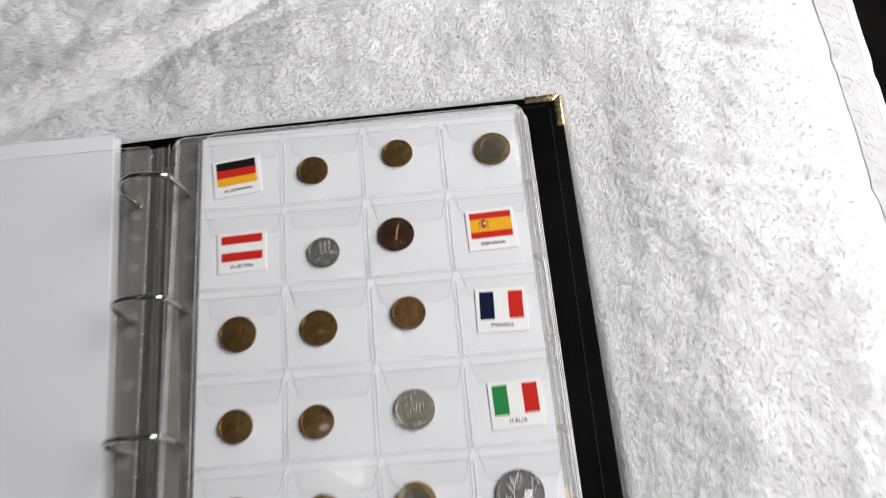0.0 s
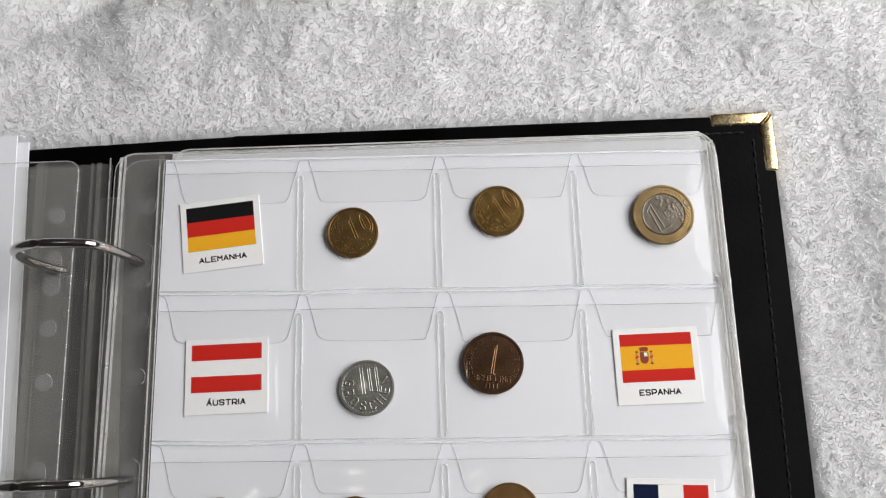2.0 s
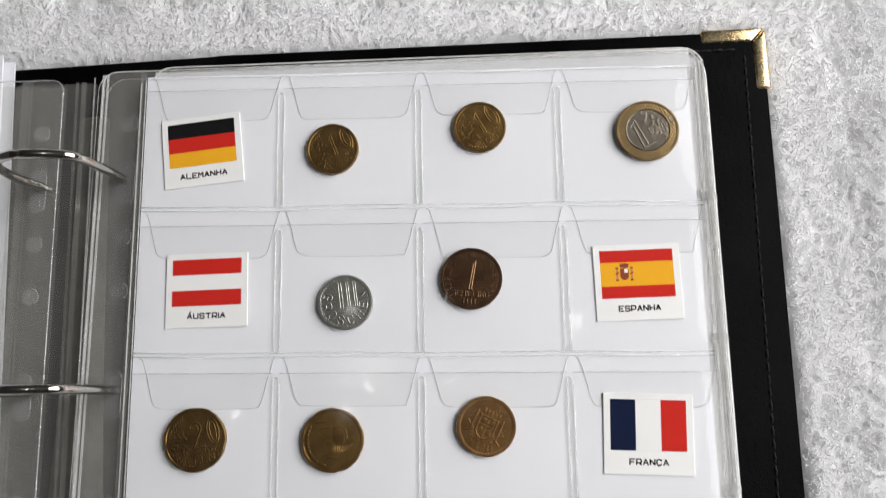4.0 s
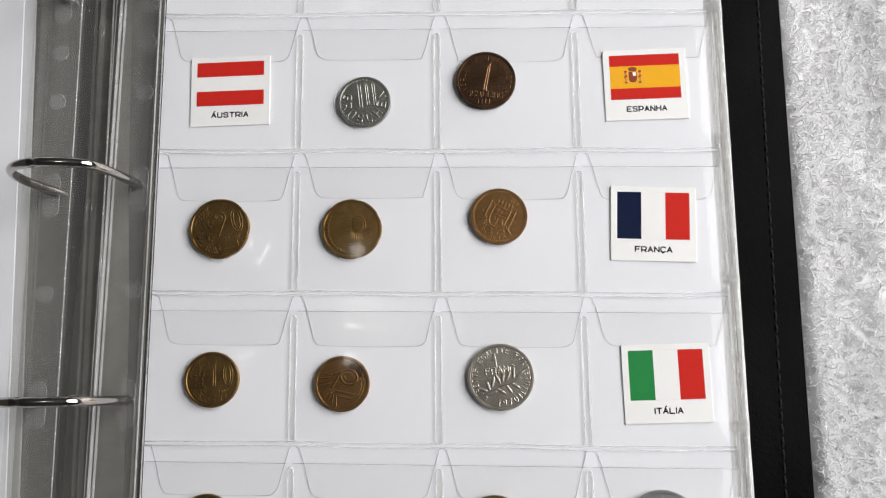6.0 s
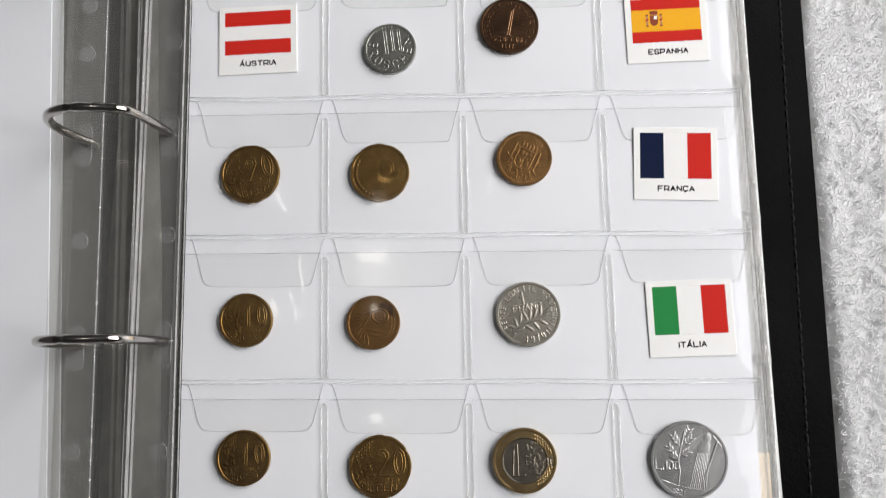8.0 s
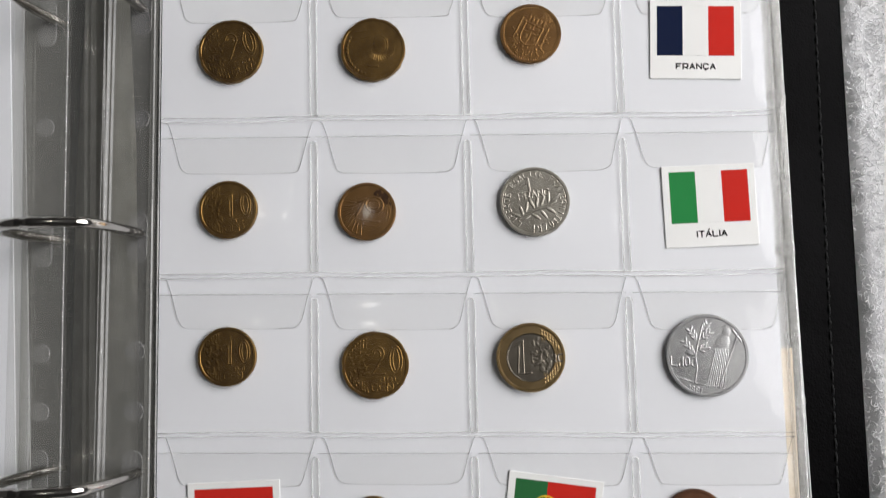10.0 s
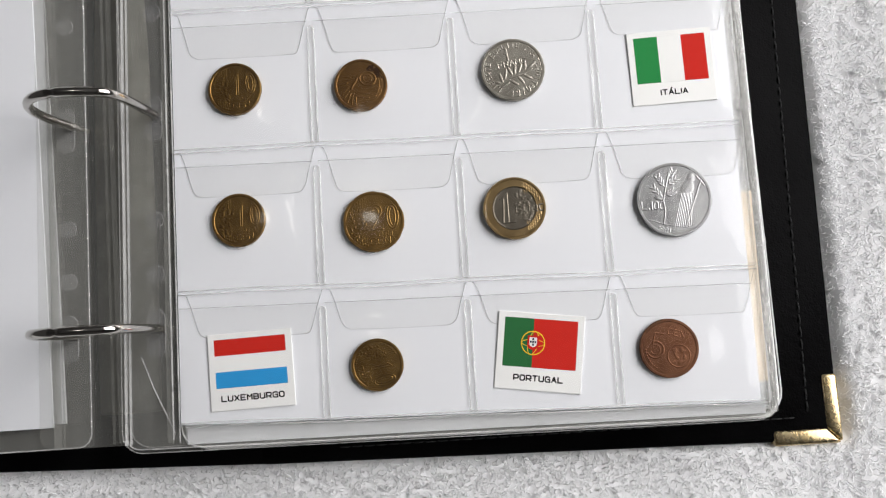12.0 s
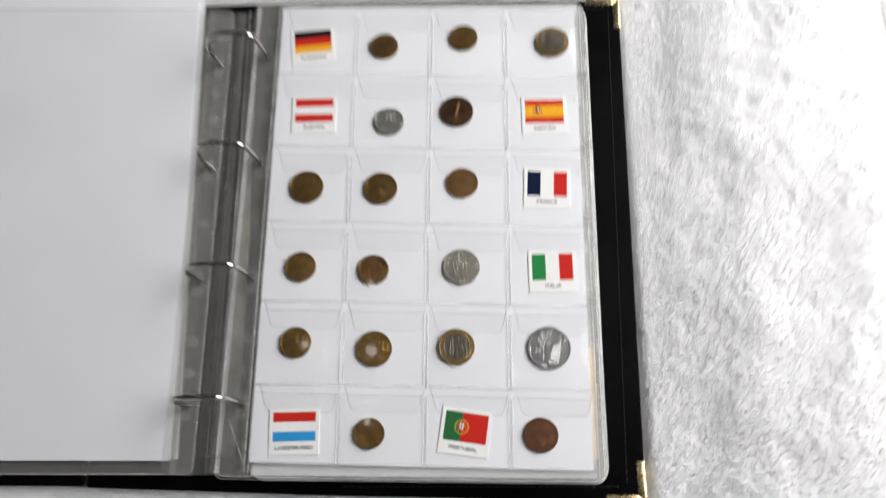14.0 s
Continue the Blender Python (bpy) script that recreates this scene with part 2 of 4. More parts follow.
def box(bm, x0, x1, y0, y1, z0, z1, bevel=0.0, segments=2):
    made = bmesh.ops.create_cube(bm, size=1.0)["verts"]
    for v in made:
        v.co = ((x0 + x1) / 2 + v.co.x * (x1 - x0), (y0 + y1) / 2 + v.co.y * (y1 - y0), (z0 + z1) / 2 + v.co.z * (z1 - z0))
    if bevel:
        edges = list({e for v in made for e in v.link_edges})
        bmesh.ops.bevel(bm, geom=edges, offset=bevel, segments=segments, affect="EDGES", profile=0.5)
    return bm


def prism(bm, corners, z0, z1, bevel=0.0, segments=2, tilt=0.0):
    """A slab over a plan outline, counter-clockwise; tilt lifts it by tilt * y."""
    low = [bm.verts.new((x, y, z0 + tilt * y)) for x, y in corners]
    top = [bm.verts.new((x, y, z1 + tilt * y)) for x, y in corners]
    faces = [bm.faces.new(low[::-1]), bm.faces.new(top)]
    n = len(corners)
    for k in range(n):
        faces.append(bm.faces.new((low[k], low[(k + 1) % n], top[(k + 1) % n], top[k])))
    if bevel:
        edges = list({e for f in faces for e in f.edges})
        bmesh.ops.bevel(bm, geom=edges, offset=bevel, segments=segments, affect="EDGES", profile=0.5)
    return bm


def tube(bm, points, radius, sides=6, closed=False):
    """A round rod along points; radius is a number or one for each point."""
    points = [Vector(p) for p in points]
    n, rings = len(points), []
    side = None
    for k, p in enumerate(points):
        a = points[(k - 1) % n] if closed or k else points[0]
        b = points[(k + 1) % n] if closed or k < n - 1 else points[-1]
        way = (b - a).normalized()
        if side is None:
            side = way.cross(Vector((0, 0, 1)))
            if side.length < 0.1:
                side = way.cross(Vector((0, 1, 0)))
        side = (side - way * side.dot(way)).normalized()
        up = way.cross(side)
        r = radius[k] if isinstance(radius, (list, tuple)) else radius
        rings.append([bm.verts.new(p + (side * math.cos(t) + up * math.sin(t)) * r) for t in (2 * math.pi * i / sides for i in range(sides))])
    for k in range(n if closed else n - 1):
        a, b = rings[k], rings[(k + 1) % n]
        for i in range(sides):
            bm.faces.new((a[i], a[(i + 1) % sides], b[(i + 1) % sides], b[i]))
    if not closed:
        bm.faces.new(rings[0][::-1])
        bm.faces.new(rings[-1])
    return bm


def smooth_line(points, steps=6):
    """A Catmull-Rom line through points."""
    points = [Vector(p) for p in points]
    out = []
    for k in range(len(points) - 1):
        p0, p1, p2, p3 = points[max(k - 1, 0)], points[k], points[k + 1], points[min(k + 2, len(points) - 1)]
        for s in range(steps):
            t = s / steps
            out.append(0.5 * (2 * p1 + (p2 - p0) * t + (2 * p0 - 5 * p1 + 4 * p2 - p3) * t * t + (3 * p1 - p0 - 3 * p2 + p3) * t ** 3))
    return out + [points[-1]]


def baked(ob):
    """The mesh of a curve or text object, which is then removed."""
    deps = bpy.context.evaluated_depsgraph_get()
    me = bpy.data.meshes.new_from_object(ob.evaluated_get(deps))
    data = ob.data
    bpy.data.objects.remove(ob)
    bpy.data.curves.remove(data)
    return me


def sheet_mesh(outline, holes=(), extrude=0.0):
    """A flat sheet over an outline, with holes cut through it."""
    data = bpy.data.curves.new("outline", "CURVE")
    data.dimensions, data.fill_mode, data.extrude = "2D", "BOTH", extrude
    for ring in (outline, *holes):
        spline = data.splines.new("POLY")
        spline.points.add(len(ring) - 1)
        for p, (x, y) in zip(spline.points, ring):
            p.co = (x, y, 0, 1)
        spline.use_cyclic_u = True
    return baked(new("outline", data))


# letters as strokes on a grid four wide and six high
GLYPHS = {"A": "00 26 40|12 32", "B": "00 06 36 45 44 33 03|33 42 41 30 00", "C": "45 36 16 05 01 10 30 41", "E": "40 00 06 46|03 33", "F": "00 06 46|03 33",
          "G": "45 36 16 05 01 10 40 43 23", "H": "00 06|40 46|03 43", "I": "00 06", "K": "00 06|46 03 40", "L": "06 00 40", "M": "00 06 23 46 40", "N": "00 06 40 46",
          "O": "10 01 05 16 36 45 41 30 10", "P": "00 06 36 45 43 32 02", "R": "00 06 36 45 43 32 02|22 40", "S": "45 36 16 05 04 13 33 42 41 30 10 01",
          "T": "06 46|26 20", "U": "06 01 10 30 41 46", "X": "00 46|06 40", "0": "10 01 05 16 26 35 31 20 10", "1": "04 16 10", "2": "04 05 16 26 35 34 00 30",
          "5": "36 06 03 23 32 31 20 10 01", "7": "06 36 10", "8": "13 04 05 16 26 35 34 23 13 02 01 10 20 31 32 23", "9": "33 13 04 05 16 26 35 31 20 10", ".": "00 01"}


def stroke_text(text, gap=1.7):
    """Polylines of a word, centred, with capitals one unit high."""
    lines, at = [], 0.0
    for ch in text:
        base = {"Á": "A", "Ç": "C"}.get(ch, ch)
        if base == " ":
            at += 3
            continue
        wide = 0
        for run in GLYPHS[base].split("|"):
            pts = [(int(p[0]), int(p[1])) for p in run.split()]
            wide = max(wide, max(x for x, y in pts))
            lines.append([(at + x, y) for x, y in pts])
        if ch == "Á":
            lines.append([(at + 2, 7.0), (at + 3, 8.2)])
        if ch == "Ç":
            lines.append([(at + 2, 0), (at + 2, -0.8), (at + 1.4, -1.4)])
        at += wide + gap
    mid = (at - gap) / 2
    return [[((x - mid) / 6, y / 6 - 0.5) for x, y in run] for run in lines], (at - gap) / 6


def rounded(x0, x1, y0, y1, r, steps=5):
    """The outline of a rectangle with round corners."""
    out = []
    for cx, cy, a in ((x1 - r, y1 - r, 0), (x0 + r, y1 - r, 90), (x0 + r, y0 + r, 180), (x1 - r, y0 + r, 270)):
        for k in range(steps + 1):
            t = radians(a + 90 * k / steps)
            out.append((cx + r * math.cos(t), cy + r * math.sin(t)))
    return out


# ---- the unseen room round the table ----
SOUTH, NORTH, WEST, LOW, HIGH = -1.6, 1.8, -1.7, -0.75, 1.75


def plain(name, x0, x1, y0, y1, z0, z1, mat, label, category):
    return tagged(part(name, box(bmesh.new(), x0, x1, y0, y1, z0, z1), mat), label, category, kind="structure")


plain("floor", WEST, EAST, SOUTH, NORTH, LOW - 0.1, LOW, FLOORING, "brown wooden floor under the table", "floor")
plain("ceiling", WEST, EAST, SOUTH, NORTH, HIGH, HIGH + 0.1, CEILING, "plain painted ceiling over the table", "ceiling")
plain("wall_north", WEST, EAST, NORTH, NORTH + 0.1, LOW, HIGH, WALL, "plain painted wall behind the table", "wall")
plain("wall_south", WEST, EAST, SOUTH - 0.1, SOUTH, LOW, HIGH, WALL, "plain painted wall of the room", "wall")
plain("wall_west", WEST - 0.1, WEST, SOUTH - 0.1, NORTH + 0.1, LOW, HIGH, WALL, "plain painted wall facing the window", "wall")
bm = bmesh.new()
box(bm, EAST, EAST + 0.12, SOUTH - 0.1, WIN_Y0, LOW, HIGH)
box(bm, EAST, EAST + 0.12, WIN_Y1, NORTH + 0.1, LOW, HIGH)
box(bm, EAST, EAST + 0.12, WIN_Y0, WIN_Y1, LOW, WIN_Z0)
box(bm, EAST, EAST + 0.12, WIN_Y0, WIN_Y1, WIN_Z1, HIGH)
tagged(part("wall_east", bm, WALL), "plain painted wall with a window opening", "wall", kind="structure")
window = thing("window_1", "white framed window letting in daylight", "window", kind="structure")
bm = bmesh.new()
for y0, y1, z0, z1 in ((WIN_Y0, WIN_Y1, WIN_Z0, WIN_Z0 + 0.04), (WIN_Y0, WIN_Y1, WIN_Z1 - 0.04, WIN_Z1), (WIN_Y0, WIN_Y0 + 0.04, WIN_Z0 + 0.04, WIN_Z1 - 0.04),
                       (WIN_Y1 - 0.04, WIN_Y1, WIN_Z0 + 0.04, WIN_Z1 - 0.04)):
    box(bm, EAST + 0.04, EAST + 0.09, y0, y1, z0, z1, 0.004)
part("window_frame", bm, WHITE_PAINT, window)
pane = part("pane", box(bmesh.new(), EAST + 0.062, EAST + 0.066, WIN_Y0 + 0.04, WIN_Y1 - 0.04, WIN_Z0 + 0.04, WIN_Z1 - 0.04), film("window_glass", 0.0, rough=0.0), window)
pane.visible_shadow = False

lamp = thing("ceiling_lamp", "round white ceiling lamp, switched on", "lamp", m=pose(-0.135, 0.19, HIGH))
bm = bmesh.new()
bmesh.ops.create_cone(bm, cap_ends=True, segments=32, radius1=0.14, radius2=0.15, depth=0.05, matrix=pose(0, 0, -0.025))
part("lamp_base", bm, WHITE_PAINT, lamp)

table = thing("table", "dark wooden table under the towel", "table", m=pose(0, 0, LOW))
part("tabletop", box(bmesh.new(), -0.85, 0.68, -0.6, 0.75, -0.03 - LOW, -LOW, 0.003), TABLE_WOOD, table)
for x in (-0.78, 0.61):
    for y in (-0.53, 0.68):
        part("leg", box(bmesh.new(), x - 0.03, x + 0.03, y - 0.03, y + 0.03, 0, -0.03 - LOW, 0.004), TABLE_WOOD, table)


# ---- the towel ----
def step(a, b, v):
    t = min(max((v - a) / (b - a), 0.0), 1.0)
    return t * t * (3 - 2 * t)


def np_step(a, b, v):
    t = np.clip((v - a) / (b - a), 0, 1)
    return t * t * (3 - 2 * t)


BUMPS = np.random.default_rng(31).uniform(-1, 1, (64, 64))


def rolling(x, y):
    """Smooth rolling noise about zero, for arrays."""
    x, y = np.asarray(x, float), np.asarray(y, float)
    i, j = np.floor(x).astype(int), np.floor(y).astype(int)
    u, v = x - i, y - j
    u, v = u * u * (3 - 2 * u), v * v * (3 - 2 * v)
    a, b = BUMPS[i % 64, j % 64], BUMPS[(i + 1) % 64, j % 64]
    c, d = BUMPS[i % 64, (j + 1) % 64], BUMPS[(i + 1) % 64, (j + 1) % 64]
    return (a * (1 - u) + b * u) * (1 - v) + (c * (1 - u) + d * u) * v


def towel_z(x, y):
    """Height of the cloth: pressed flat under the album, with long soft folds beyond it. x, y are arrays."""
    dx = np.maximum(np.maximum(x - 0.246, -0.31 - x), 0)
    dy = np.maximum(np.maximum(y - 0.173, -0.173 - y), 0)
    away = np.hypot(dx, dy)
    z = 0.0088 + 0.0058 * np_step(0.0, 0.008, away) + 0.0065 * np_step(0.004, 0.085, away)
    # long folds that run up and away behind the album
    back = np_step(0.172, 0.195, y) * (1 - np_step(0.10, 0.22, x))
    first = y - 0.2017 - 0.405 * (x + 0.13) - 0.55 * np.maximum(x + 0.024, 0) ** 1.5
    second = y - 0.236 - 0.375 * (x + 0.02)
    reach = np_step(-0.05, 0.01, x)
    z = z + back * (-0.0062 * np.exp(-(first / 0.0075) ** 2) + 0.006 * np.exp(-((first - 0.021) / 0.015) ** 2)
                    + reach * (0.0080 * np.exp(-((y - 0.246 - 0.12 * (x - 0.04)) / 0.015) ** 2) - 0.0035 * np.exp(-(second / 0.006) ** 2)))
    # shallow creases towards the hem
    z = z - 0.0028 * np.exp(-((y - 0.112 + 0.28 * (x - 0.33)) / 0.006) ** 2) * np_step(0.27, 0.36, x)
    z = z - 0.0025 * np.exp(-((y - 0.20 + 0.35 * (x - 0.38)) / 0.006) ** 2) * np_step(0.32, 0.38, x)
    z = z + 0.0022 * np.sin(x * 31 + 1.3 * np.sin(y * 17)) * np.cos(y * 23 + 0.8) * np_step(0.01, 0.05, away)
    z = z + 0.0012 * np.sin(x * 71 + y * 40) * np.sin(y * 63 - x * 22) * np_step(0.01, 0.05, away)
    # small rumples of the loose cloth
    rumple = 0.6 * rolling(x * 55, y * 55) + 0.55 * rolling(x * 125 + 9, y * 125 + 4) + 0.45 * rolling(x * 270 + 3, y * 270 + 7)
    z = z + 0.0014 * rumple * np_step(0.004, 0.03, away) * (1 - np_step(0.39, 0.43, x))
    return z - 0.006 * np_step(0.40, 0.475, x)


HEM = 0.4690
towel = thing("towel", "white terry towel with a woven border, spread out in soft folds", "towel")
nx, ny = 330, 340
gx, gy = np.meshgrid(np.linspace(-0.48, HEM, nx), np.linspace(-0.42, 0.56, ny))
gz = towel_z(gx, gy)
co = np.stack([gx.ravel(), gy.ravel(), gz.ravel()], 1)
low = co.copy()
low[:, 2] = 0.0008
idx = np.arange(nx * ny).reshape(ny, nx)
quads = np.stack([idx[:-1, :-1], idx[:-1, 1:], idx[1:, 1:], idx[1:, :-1]], -1).reshape(-1, 4)
rim = np.concatenate([idx[0, :], idx[1:, -1], idx[-1, -2::-1], idx[-2:0:-1, 0]])
sides = np.stack([rim, rim + nx * ny, np.roll(rim, -1) + nx * ny, np.roll(rim, -1)], 1)
me = bpy.data.meshes.new("cloth")
me.from_pydata(np.concatenate([co, low]).tolist(), [], quads.tolist() + sides.tolist() + [(rim[::-1] + nx * ny).tolist()])
me.shade_smooth()
part("cloth", me, COTTON, towel)


def pile(spots, rng, width, height, yarn, lean, seg=5, sides=3):
    """Terry loops standing on the cloth at the given spots, as one mesh."""
    n = len(spots)
    th = np.linspace(-0.75, math.pi + 0.75, seg + 1)
    w = width * rng.uniform(0.65, 1.35, n)
    h = height * rng.uniform(0.6, 1.4, n)
    yaw = rng.uniform(0, 2 * math.pi, n)
    toward = yaw + math.pi / 2 + rng.normal(0, 0.35, n)
    tip = lean * rng.uniform(0.5, 1.3, n) * height
    twist = rng.normal(0, 0.35, n)
    s, c = np.sin(th)[None], np.cos(th)[None]
    ang = yaw[:, None] + twist[:, None] * (c * 0.6)
    lat = -0.5 * w[:, None] * c * (1 + 0.35 * s)
    px = spots[:, 0, None] + lat * np.cos(ang) + (tip * np.cos(toward))[:, None] * s
    py = spots[:, 1, None] + lat * np.sin(ang) + (tip * np.sin(toward))[:, None] * s
    pz = spots[:, 2, None] + h[:, None] * (0.35 + 0.65 * s)
    p = np.stack([px, py, pz], -1)
    d = np.gradient(p, axis=1)
    d /= np.linalg.norm(d, axis=-1, keepdims=True)
    across = np.stack([-np.sin(ang), np.cos(ang), 0 * ang], -1)
    other = np.cross(d, across)
    r = yarn * rng.uniform(0.75, 1.25, n)[:, None, None]
    rings = [p + r * (across * math.cos(a) + other * math.sin(a)) for a in (2 * math.pi * k / sides + 0.5 for k in range(sides))]
    verts = np.stack(rings, 2).reshape(-1, 3)
    base = (np.arange(n) * (seg + 1) * sides)[:, None, None]
    k, i = np.arange(seg)[None, :, None] * sides, np.arange(sides)[None, None, :]
    j = (i + 1) % sides
    f = np.stack(np.broadcast_arrays(base + k + i, base + k + j, base + k + sides + j, base + k + sides + i), -1).reshape(-1, 4)
    me = bpy.data.meshes.new("pile")
    me.vertices.add(len(verts))
    me.vertices.foreach_set("co", verts.astype(np.float32).ravel())
    me.loops.add(f.size)
    me.loops.foreach_set("vertex_index", f.astype(np.int32).ravel())
    me.polygons.add(len(f))
    me.polygons.foreach_set("loop_start", np.arange(0, f.size, 4, dtype=np.int32))
    me.update(calc_edges=True)
    me.shade_smooth()
    return me


def spots(rng, x0, x1, y0, y1, pitch):
    xs, ys = np.meshgrid(np.arange(x0, x1, pitch), np.arange(y0, y1, pitch))
    x = xs.ravel() + rng.uniform(-0.55, 0.55, xs.size) * pitch
    y = ys.ravel() + rng.uniform(-0.55, 0.55, xs.size) * pitch
    keep = ~((x < 0.2445) & (x > -0.33) & (y < 0.169) & (y > -0.1655)) & (x < 0.432)
    # the pile thins out towards the woven border
    keep &= rng.uniform(0, 1, x.size) > np_step(0.36, 0.43, x) * 0.75
    x, y = x[keep], y[keep]
    return np.stack([x, y, towel_z(x, y)], 1)


rng = np.random.default_rng(4)
# fine standing loops beside the album, and a little coarser ones further off
for x0, x1, y0, y1, near in ((-0.12, 0.325, 0.165, 0.262, False), (0.24, 0.325, -0.205, 0.165, True), (-0.12, 0.24, -0.205, -0.16, False),
                             (-0.24, 0.432, 0.262, 0.335, False), (-0.24, -0.12, 0.165, 0.262, False), (0.325, 0.432, -0.21, 0.262, False)):
    if near:
        loops = pile(spots(rng, x0, x1, y0, y1, 0.00178), rng, 0.0019, 0.0016, 0.00017, 0.75, 10, 4)
    else:
        loops = pile(spots(rng, x0, x1, y0, y1, 0.00175 if y1 < 0.27 and x1 < 0.33 else 0.0021), rng, 0.0018, 0.0014, 0.00017, 0.8, 6)
    tagged(part("terry", loops, YARN, towel, "looped white terry pile"), kind="stuff")

# woven border along the hem: a flat band with scrolls between corded lines
bm = bmesh.new()
bys = np.linspace(-0.42, 0.56, 160)
for x0, x1, lift in ((0.4415, 0.4635, 0.0005),):
    rows = []
    for y in bys:
        rows.append([bm.verts.new((x, float(y), float(towel_z(np.array(x), np.array(y))) + lift)) for x in (x0, (x0 + x1) / 2, x1)])
    for a, b in zip(rows, rows[1:]):
        for k in (0, 1):
            bm.faces.new((a[k], a[k + 1], b[k + 1], b[k]))
part("border_band", bm, COTTON_FLAT, towel, "flat woven band", smooth=True)


def on_band(x, y):
    return (x, y, float(towel_z(np.array(x), np.array(y))) + 0.0006)


for x in (0.4420, 0.4630):
    bm = bmesh.new()
    tube(bm, [on_band(x + 0.0003 * math.sin(y * 900), float(y)) for y in np.linspace(-0.42, 0.56, 260)], 0.00012, 4)
    part("corded_line", bm, THREAD, towel)
bm = bmesh.new()
rnd = random.Random(8)
for x0 in (0.4475, 0.4575):
    y, flip = -0.1, 1
    while y < 0.4:
        pts = []
        for k in range(15):
            t = k / 14
            a = t * 7.0
            rad = 0.0040 * (1 - 0.75 * t)
            pts.append(on_band(x0 + flip * (0.0012 + rad * math.sin(a) * 0.75), y + 0.006 * t * 0.5 + rad * (1 - math.cos(a)) * 0.9))
        tube(bm, pts, 0.00016, 4)
        tube(bm, [on_band(x0 - flip * 0.003 + flip * 0.006 * t, y + 0.008 + 0.006 * t + 0.0015 * math.sin(6 * t)) for t in (0, 0.25, 0.5, 0.75, 1)], 0.0002, 4)
        y += 0.0135 + rnd.uniform(-0.0008, 0.0008)
        flip = -flip
tagged(part("scroll_pattern", bm, THREAD, towel, "curling woven scroll ornament"), kind="stuff")

# ---- the album: covers, spine, corners and rings ----
album = thing("ring_binder", "open black leatherette ring binder with brass corners on the towel", "ring binder")
TILT_Y = 0.012
CZ0, CZ1 = 0.0140, 0.0185
part("back_cover", prism(bmesh.new(), [(0.030, -0.1732), (0.2462, -0.1776), (0.2508, 0.1742), (0.030, 0.1752)], CZ0, CZ1, 0.0016, 3, TILT_Y), LEATHER, album, "padded black leatherette cover", True)
part("spine", prism(bmesh.new(), [(-0.0985, -0.1690), (0.0400, -0.1733), (0.0400, 0.1751), (-0.0985, 0.1722)], CZ0 - 0.0001, CZ1 - 0.0002, 0.0014, 3, TILT_Y), LEATHER, album, "", True)
bm = prism(bmesh.new(), [(-0.33, -0.1670), (-0.1005, -0.1682), (-0.1005, 0.1722), (-0.33, 0.1722)], CZ0, CZ1, 0.0016, 3, TILT_Y)
bmesh.ops.rotate(bm, verts=bm.verts, cent=(-0.1, 0, CZ0), matrix=Matrix.Rotation(radians(3.0), 3, "Y"))
part("front_cover", bm, LEATHER, album, "padded black leatherette cover", True)


def cover_top(y):
    return CZ1 + TILT_Y * y


bm = bmesh.new()


def stitch_row(bm, a, b, pitch=0.0046):
    a, b = Vector(a), Vector(b)
    n = int((b - a).length / pitch)
    way = (b - a).normalized()
    for k in range(n):
        p = a + way * (k + 0.5) * pitch
        q0, q1 = p - way * 0.0019, p + way * 0.0019
        tube(bm, [(q0.x, q0.y, cover_top(q0.y) - 0.0002), (p.x, p.y, cover_top(p.y) + 0.0005), (q1.x, q1.y, cover_top(q1.y) - 0.0002)], 0.00032, 5)


stitch_row(bm, (0.2348, -0.167), (0.2426, 0.167))
stitch_row(bm, (0.06, -0.1685), (0.2345, -0.1685))
stitch_row(bm, (0.06, 0.1665), (0.2425, 0.1665))
tagged(part("stitching", bm, STITCH, album, "black sewn seam along the edge"), kind="stuff")

def brass_corner(cx, cy, sx, sy):
    """A mitred brass corner with its point at cx, cy and its arms running back along sx, sy."""
    z0, z1 = CZ0 - 0.0006, CZ1 + 0.0007
    arms = ([(0, 0), (-0.0255, 0), (-0.0255, -0.0058), (-0.0058, -0.0058)], [(0, 0), (-0.0058, -0.0058), (-0.0058, -0.0255), (0, -0.0255)])
    bm = bmesh.new()
    for arm in arms:
        pts = [(cx + sx * x, cy + sy * y) for x, y in arm]
        area = sum(a[0] * b[1] - b[0] * a[1] for a, b in zip(pts, pts[1:] + pts[:1]))
        prism(bm, pts if area > 0 else pts[::-1], z0, z1, 0.0014, 3, TILT_Y)
    return part("corner_protector", bm, BRASS, album, "folded brass corner", True)


brass_corner(0.2516, 0.1752, 1, 1)
brass_corner(0.2469, -0.1786, 1, -1)

# ring mechanism in the spine
bm = bmesh.new()
prof = [(-0.0305, 0.0172), (-0.0295, 0.0182), (-0.027, 0.0188), (-0.0235, 0.0205), (-0.0185, 0.0215), (-0.0135, 0.0205), (-0.010, 0.0188), (-0.0075, 0.0182), (-0.0065, 0.0172)]
ends = []
for y in (-0.1505, -0.1495, 0.1495, 0.1505):
    drop = 0.0006 if abs(y) > 0.15 else 0
    ends.append([bm.verts.new((x, y, z - drop)) for x, z in prof])
for a, b in zip(ends, ends[1:]):
    for k in range(len(prof) - 1):
        bm.faces.new((a[k], b[k], b[k + 1], a[k + 1]))
for row, flip in ((ends[0], False), (ends[-1], True)):
    bm.faces.new(row[::-1] if flip else row)
part("ring_rail", bm, RAIL, album, "arched dull steel rail", True)
